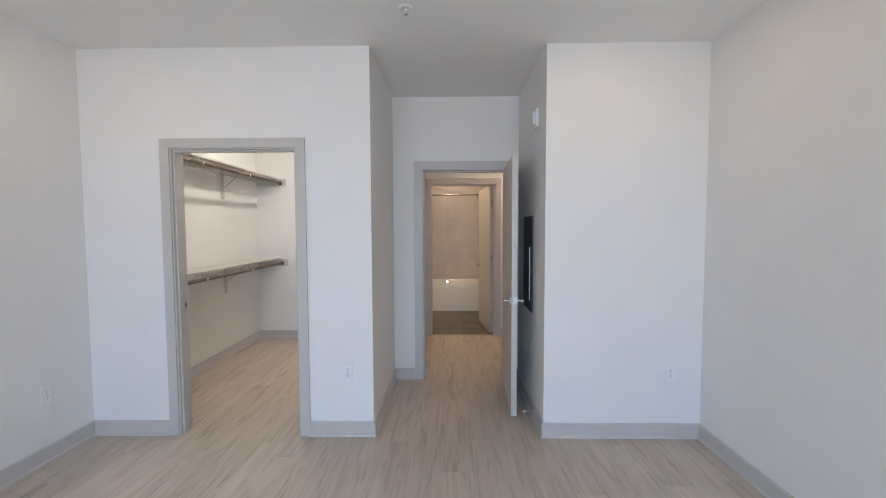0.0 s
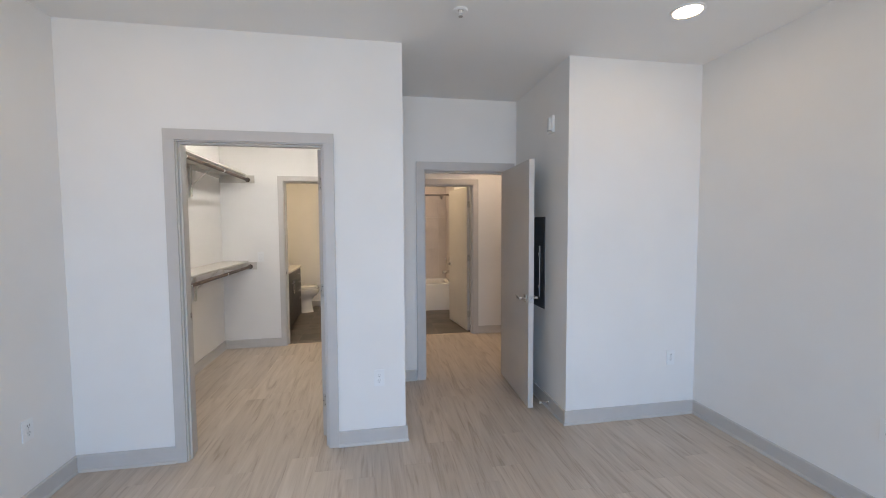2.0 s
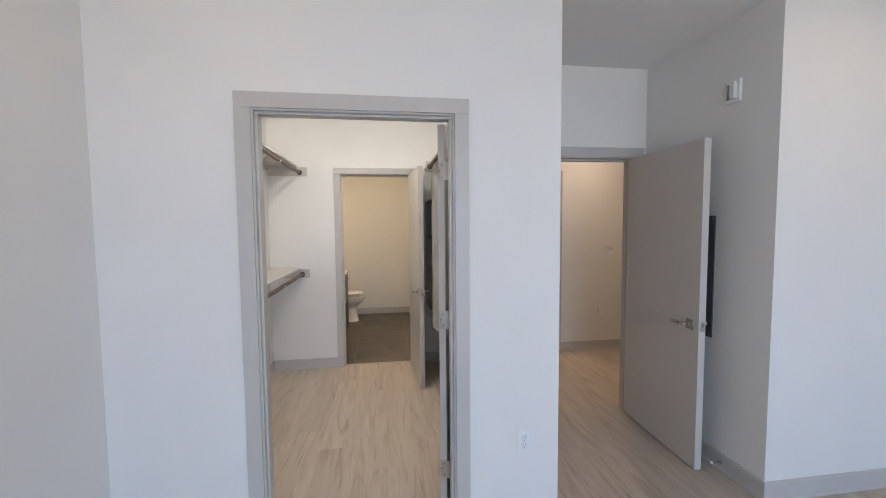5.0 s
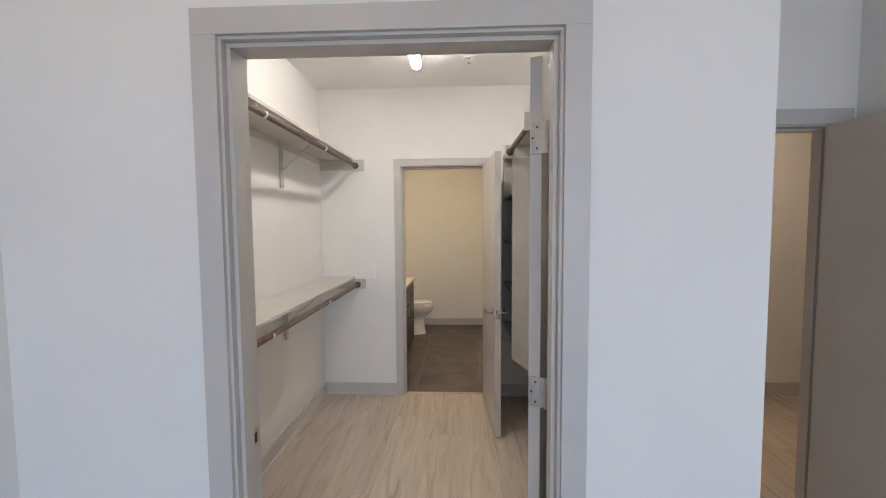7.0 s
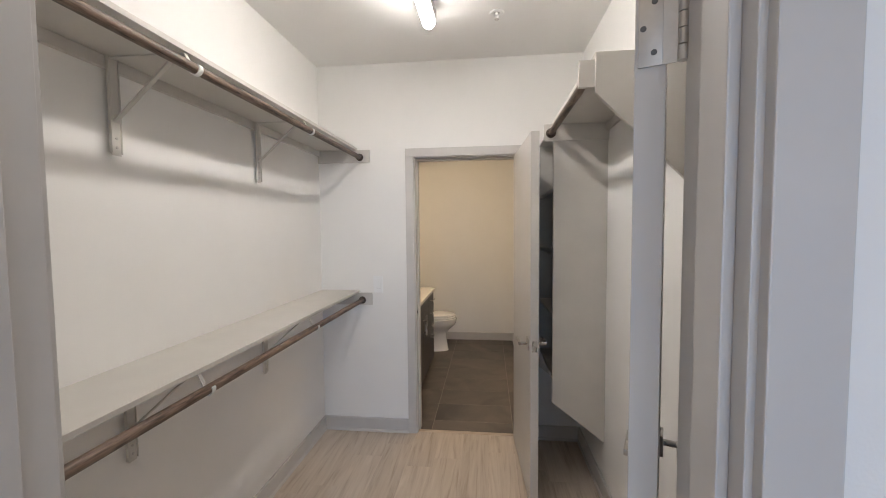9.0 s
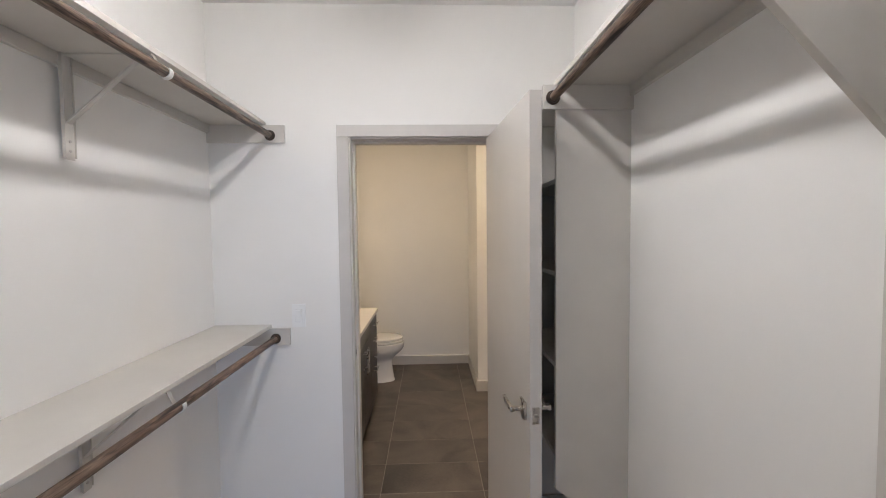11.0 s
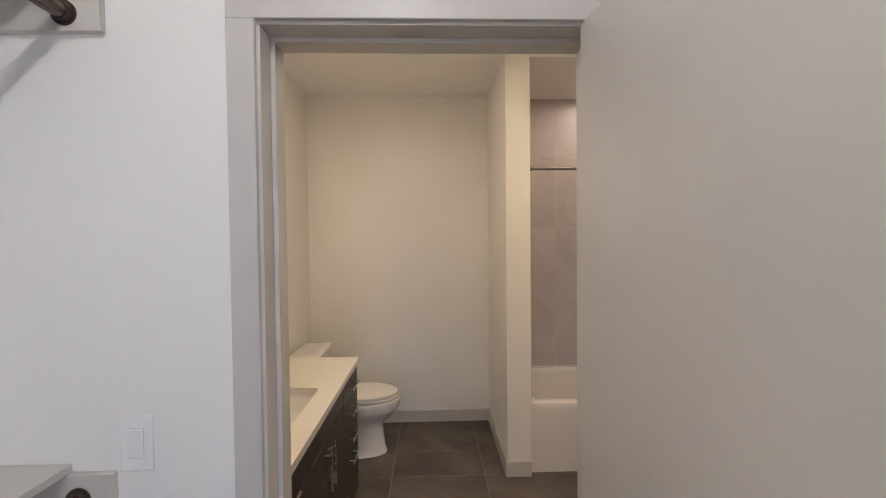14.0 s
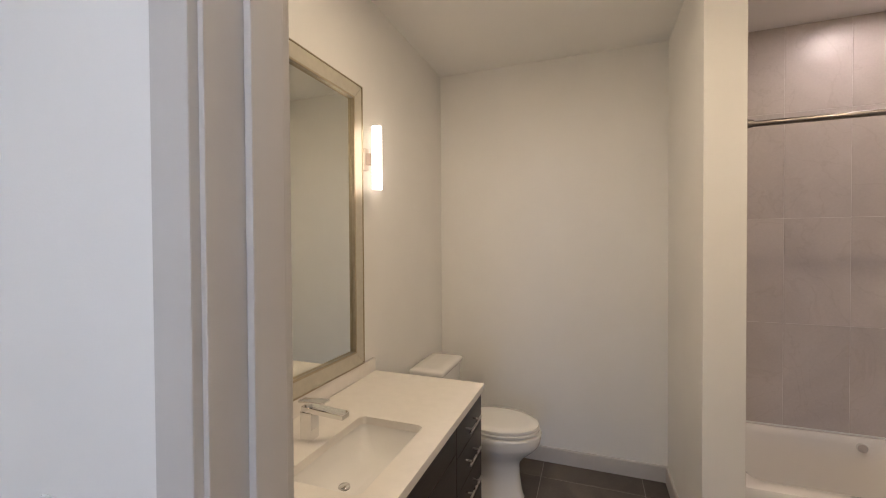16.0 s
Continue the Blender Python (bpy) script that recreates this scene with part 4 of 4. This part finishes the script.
tv = thing("tub_valve", "chrome tub valve with cross handle on tile", "faucet")
bm = bmesh.new()
rod(bm, (XE, 7.48, 0.86), (XE - 0.008, 7.48, 0.86), 0.075, 32)
part("valve_plate", bm, CHROME, tv)
bm = bmesh.new()
rod(bm, (XE - 0.007, 7.48, 0.86), (XE - 0.06, 7.48, 0.86), 0.02, 20)
box(bm, XE - 0.075, XE - 0.055, 7.47, 7.49, 0.80, 0.92, 0.004)
part("valve_handle", bm, CHROME, tv)
ts = thing("tub_spout", "chrome tub spout on the tiled end wall", "faucet")
bm = bmesh.new()
rod(bm, (XE, 7.48, 0.66), (XE - 0.13, 7.48, 0.65), 0.026, 20)
rod(bm, (XE - 0.12, 7.48, 0.655), (XE - 0.125, 7.48, 0.615), 0.022, 20)
part("spout_body", bm, CHROME, ts)

# wood thresholds between plank and tile
for x0, x1, y in ((-1.849, -1.082, 5.36), (-0.256, 0.606, 5.475)):
    bm = bmesh.new()
    prism(bm, [(y, 0.0), (y + 0.004, 0.006), (y + 0.028, 0.007), (y + 0.034, 0.0)], 0, x0, x1, 0.001)
    solid("threshold", bm, PLANKX, "pale wood threshold strip between plank and tile", "threshold", "structure")


# ---- floors and tiles, piece by piece ----
def lay_planks(parent, x0, x1, y0, end, W=0.182, L=1.22):
    """Planks along y, each row shifted and cut at end(x). Alike pieces share a mesh."""
    g = 0.0002
    x = x0
    while x < x1 - 0.005:
        xb, y1 = min(x + W, x1), end(x)
        ya = YE if x > XR else y0
        y = ya - random.uniform(0.1, L - 0.1)
        while y < y1 - 0.01:
            a, b = max(y, ya), min(y + L, y1)
            if b - a > 0.02:
                w, l = round(xb - x, 3), round(b - a, 3)
                key = (w, l)
                if key not in PLANKS:
                    bm = bmesh.new()
                    hx, hy, c = w / 2 - g, l / 2 - g, 0.0004
                    lo = [bm.verts.new((sx * hx, sy * hy, -0.006)) for sx, sy in ((-1, -1), (1, -1), (1, 1), (-1, 1))]
                    mi_ = [bm.verts.new((sx * hx, sy * hy, -c)) for sx, sy in ((-1, -1), (1, -1), (1, 1), (-1, 1))]
                    hi = [bm.verts.new((sx * (hx - c), sy * (hy - c), 0)) for sx, sy in ((-1, -1), (1, -1), (1, 1), (-1, 1))]
                    for A, B in ((lo, mi_), (mi_, hi)):
                        for i in range(4):
                            bm.faces.new((A[i], A[(i + 1) % 4], B[(i + 1) % 4], B[i]))
                    bm.faces.new(hi)
                    PLANKS[key] = mesh_of("plank", bm, PLANK)
                p = new("plank", PLANKS[key])
                p.parent = parent
                p.matrix_basis = pose((x + xb) / 2, (a + b) / 2, 0)
            y += L
        x = xb


PLANKS = {}
fl = slab("floor", XL - 0.05, XR + 0.12, YB - 0.05, 5.49, -0.1, -0.004, UNDER, "pale greige wood look plank floor", "floor")
slab("floor_hall", XR + 0.12, 3.05, YE - 0.05, 5.49, -0.1, -0.004, UNDER, "underlay of the plank floor in hall", "floor")
lay_planks(fl, XL, 3.0, YB, lambda x: 5.377 if x < -0.6 else 5.487)

fb = slab("floor_bath", XBL - 0.05, XBR + 0.05, 5.49, YBB + 0.05, -0.1, -0.0014, GROUT, "dark grey porcelain tile bathroom floor", "floor")
TILES = {}


def lay_tiles(parent, mat, lines_u, lines_v, put, gap, depth, name="tile"):
    """Bevelled tiles between grid lines; put(u, v) gives each tile's pose. Local face +z."""
    for u0, u1 in zip(lines_u, lines_u[1:]):
        for v0, v1 in zip(lines_v, lines_v[1:]):
            key = (name, mat.name, round(u1 - u0, 3), round(v1 - v0, 3))
            if key[2] < 0.02 or key[3] < 0.02:
                continue
            if key not in TILES:
                bm = bmesh.new()
                hx, hy, c = key[2] / 2 - gap, key[3] / 2 - gap, 0.0012
                R = [[bm.verts.new((sx * (hx - d), sy * (hy - d), z)) for sx, sy in ((-1, -1), (1, -1), (1, 1), (-1, 1))]
                     for d, z in ((0, -depth), (0, -c), (c, 0))]
                for A, B in zip(R, R[1:]):
                    for i in range(4):
                        bm.faces.new((A[i], A[(i + 1) % 4], B[(i + 1) % 4], B[i]))
                bm.faces.new(R[-1])
                TILES[key] = mesh_of("tile", bm, mat)
            p = new("tile", TILES[key])
            p.parent = parent
            p.matrix_basis = put((u0 + u1) / 2, (v0 + v1) / 2)


def cuts(a, b, first, step):
    k = first
    while k > a:
        k -= step
    out = [a]
    while k < b:
        if k > a + 0.01 and k < b - 0.01:
            out.append(k)
        k += step
    return out + [b]


lay_tiles(fb, FTILE, cuts(XBL, -0.496, -1.752, 0.628), cuts(5.387, YBB, 5.866, 0.309), lambda u, v: pose(u, v, 0), 0.0018, 0.004)

lay_tiles(fb, FTILE, cuts(-0.496, XBR, -1.752, 0.628), cuts(5.492, YBB, 5.866, 0.309), lambda u, v: pose(u, v, 0), 0.0018, 0.004)

wt = slab("tile_wall_back", -0.8105, XBR - 0.0005, YTW + 0.0016, YBB - 0.0005, TZ + 0.002, 2.7995, WGROUT, "warm grey porcelain tile tub surround", "tiled wall")
lay_tiles(wt, WTILE, cuts(-0.8105, XBR - 0.001, -0.386, 0.304), cuts(TZ + 0.003, 2.7995, 1.081, 0.611), lambda u, v: pose(u, YTW, v, 90, 0, 0), 0.001, 0.008)
wt2 = slab("tile_wall_end", XBR - 0.0105, XBR - 0.0005, 7.09, YTW - 0.001, TZ + 0.002, 2.7995, WGROUT, "warm grey porcelain tile tub end wall", "tiled wall")
lay_tiles(wt2, WTILE, cuts(7.09, YTW - 0.0015, 7.58, 0.304), cuts(TZ + 0.003, 2.7995, 1.081, 0.611), lambda u, v: pose(XBR - 0.012, u, v, 90, 0, -90), 0.001, 0.008)
wt3 = slab("tile_wall_stub", -0.8105, -0.8040, 7.10, YTW - 0.001, TZ + 0.002, 2.7995, WGROUT, "warm grey porcelain tile tub end wall", "tiled wall")
lay_tiles(wt3, WTILE, cuts(7.10, YTW - 0.0015, 7.58, 0.304), cuts(TZ + 0.003, 2.7995, 1.081, 0.611), lambda u, v: pose(-0.8025, u, v, 90, 0, 90), 0.001, 0.006)
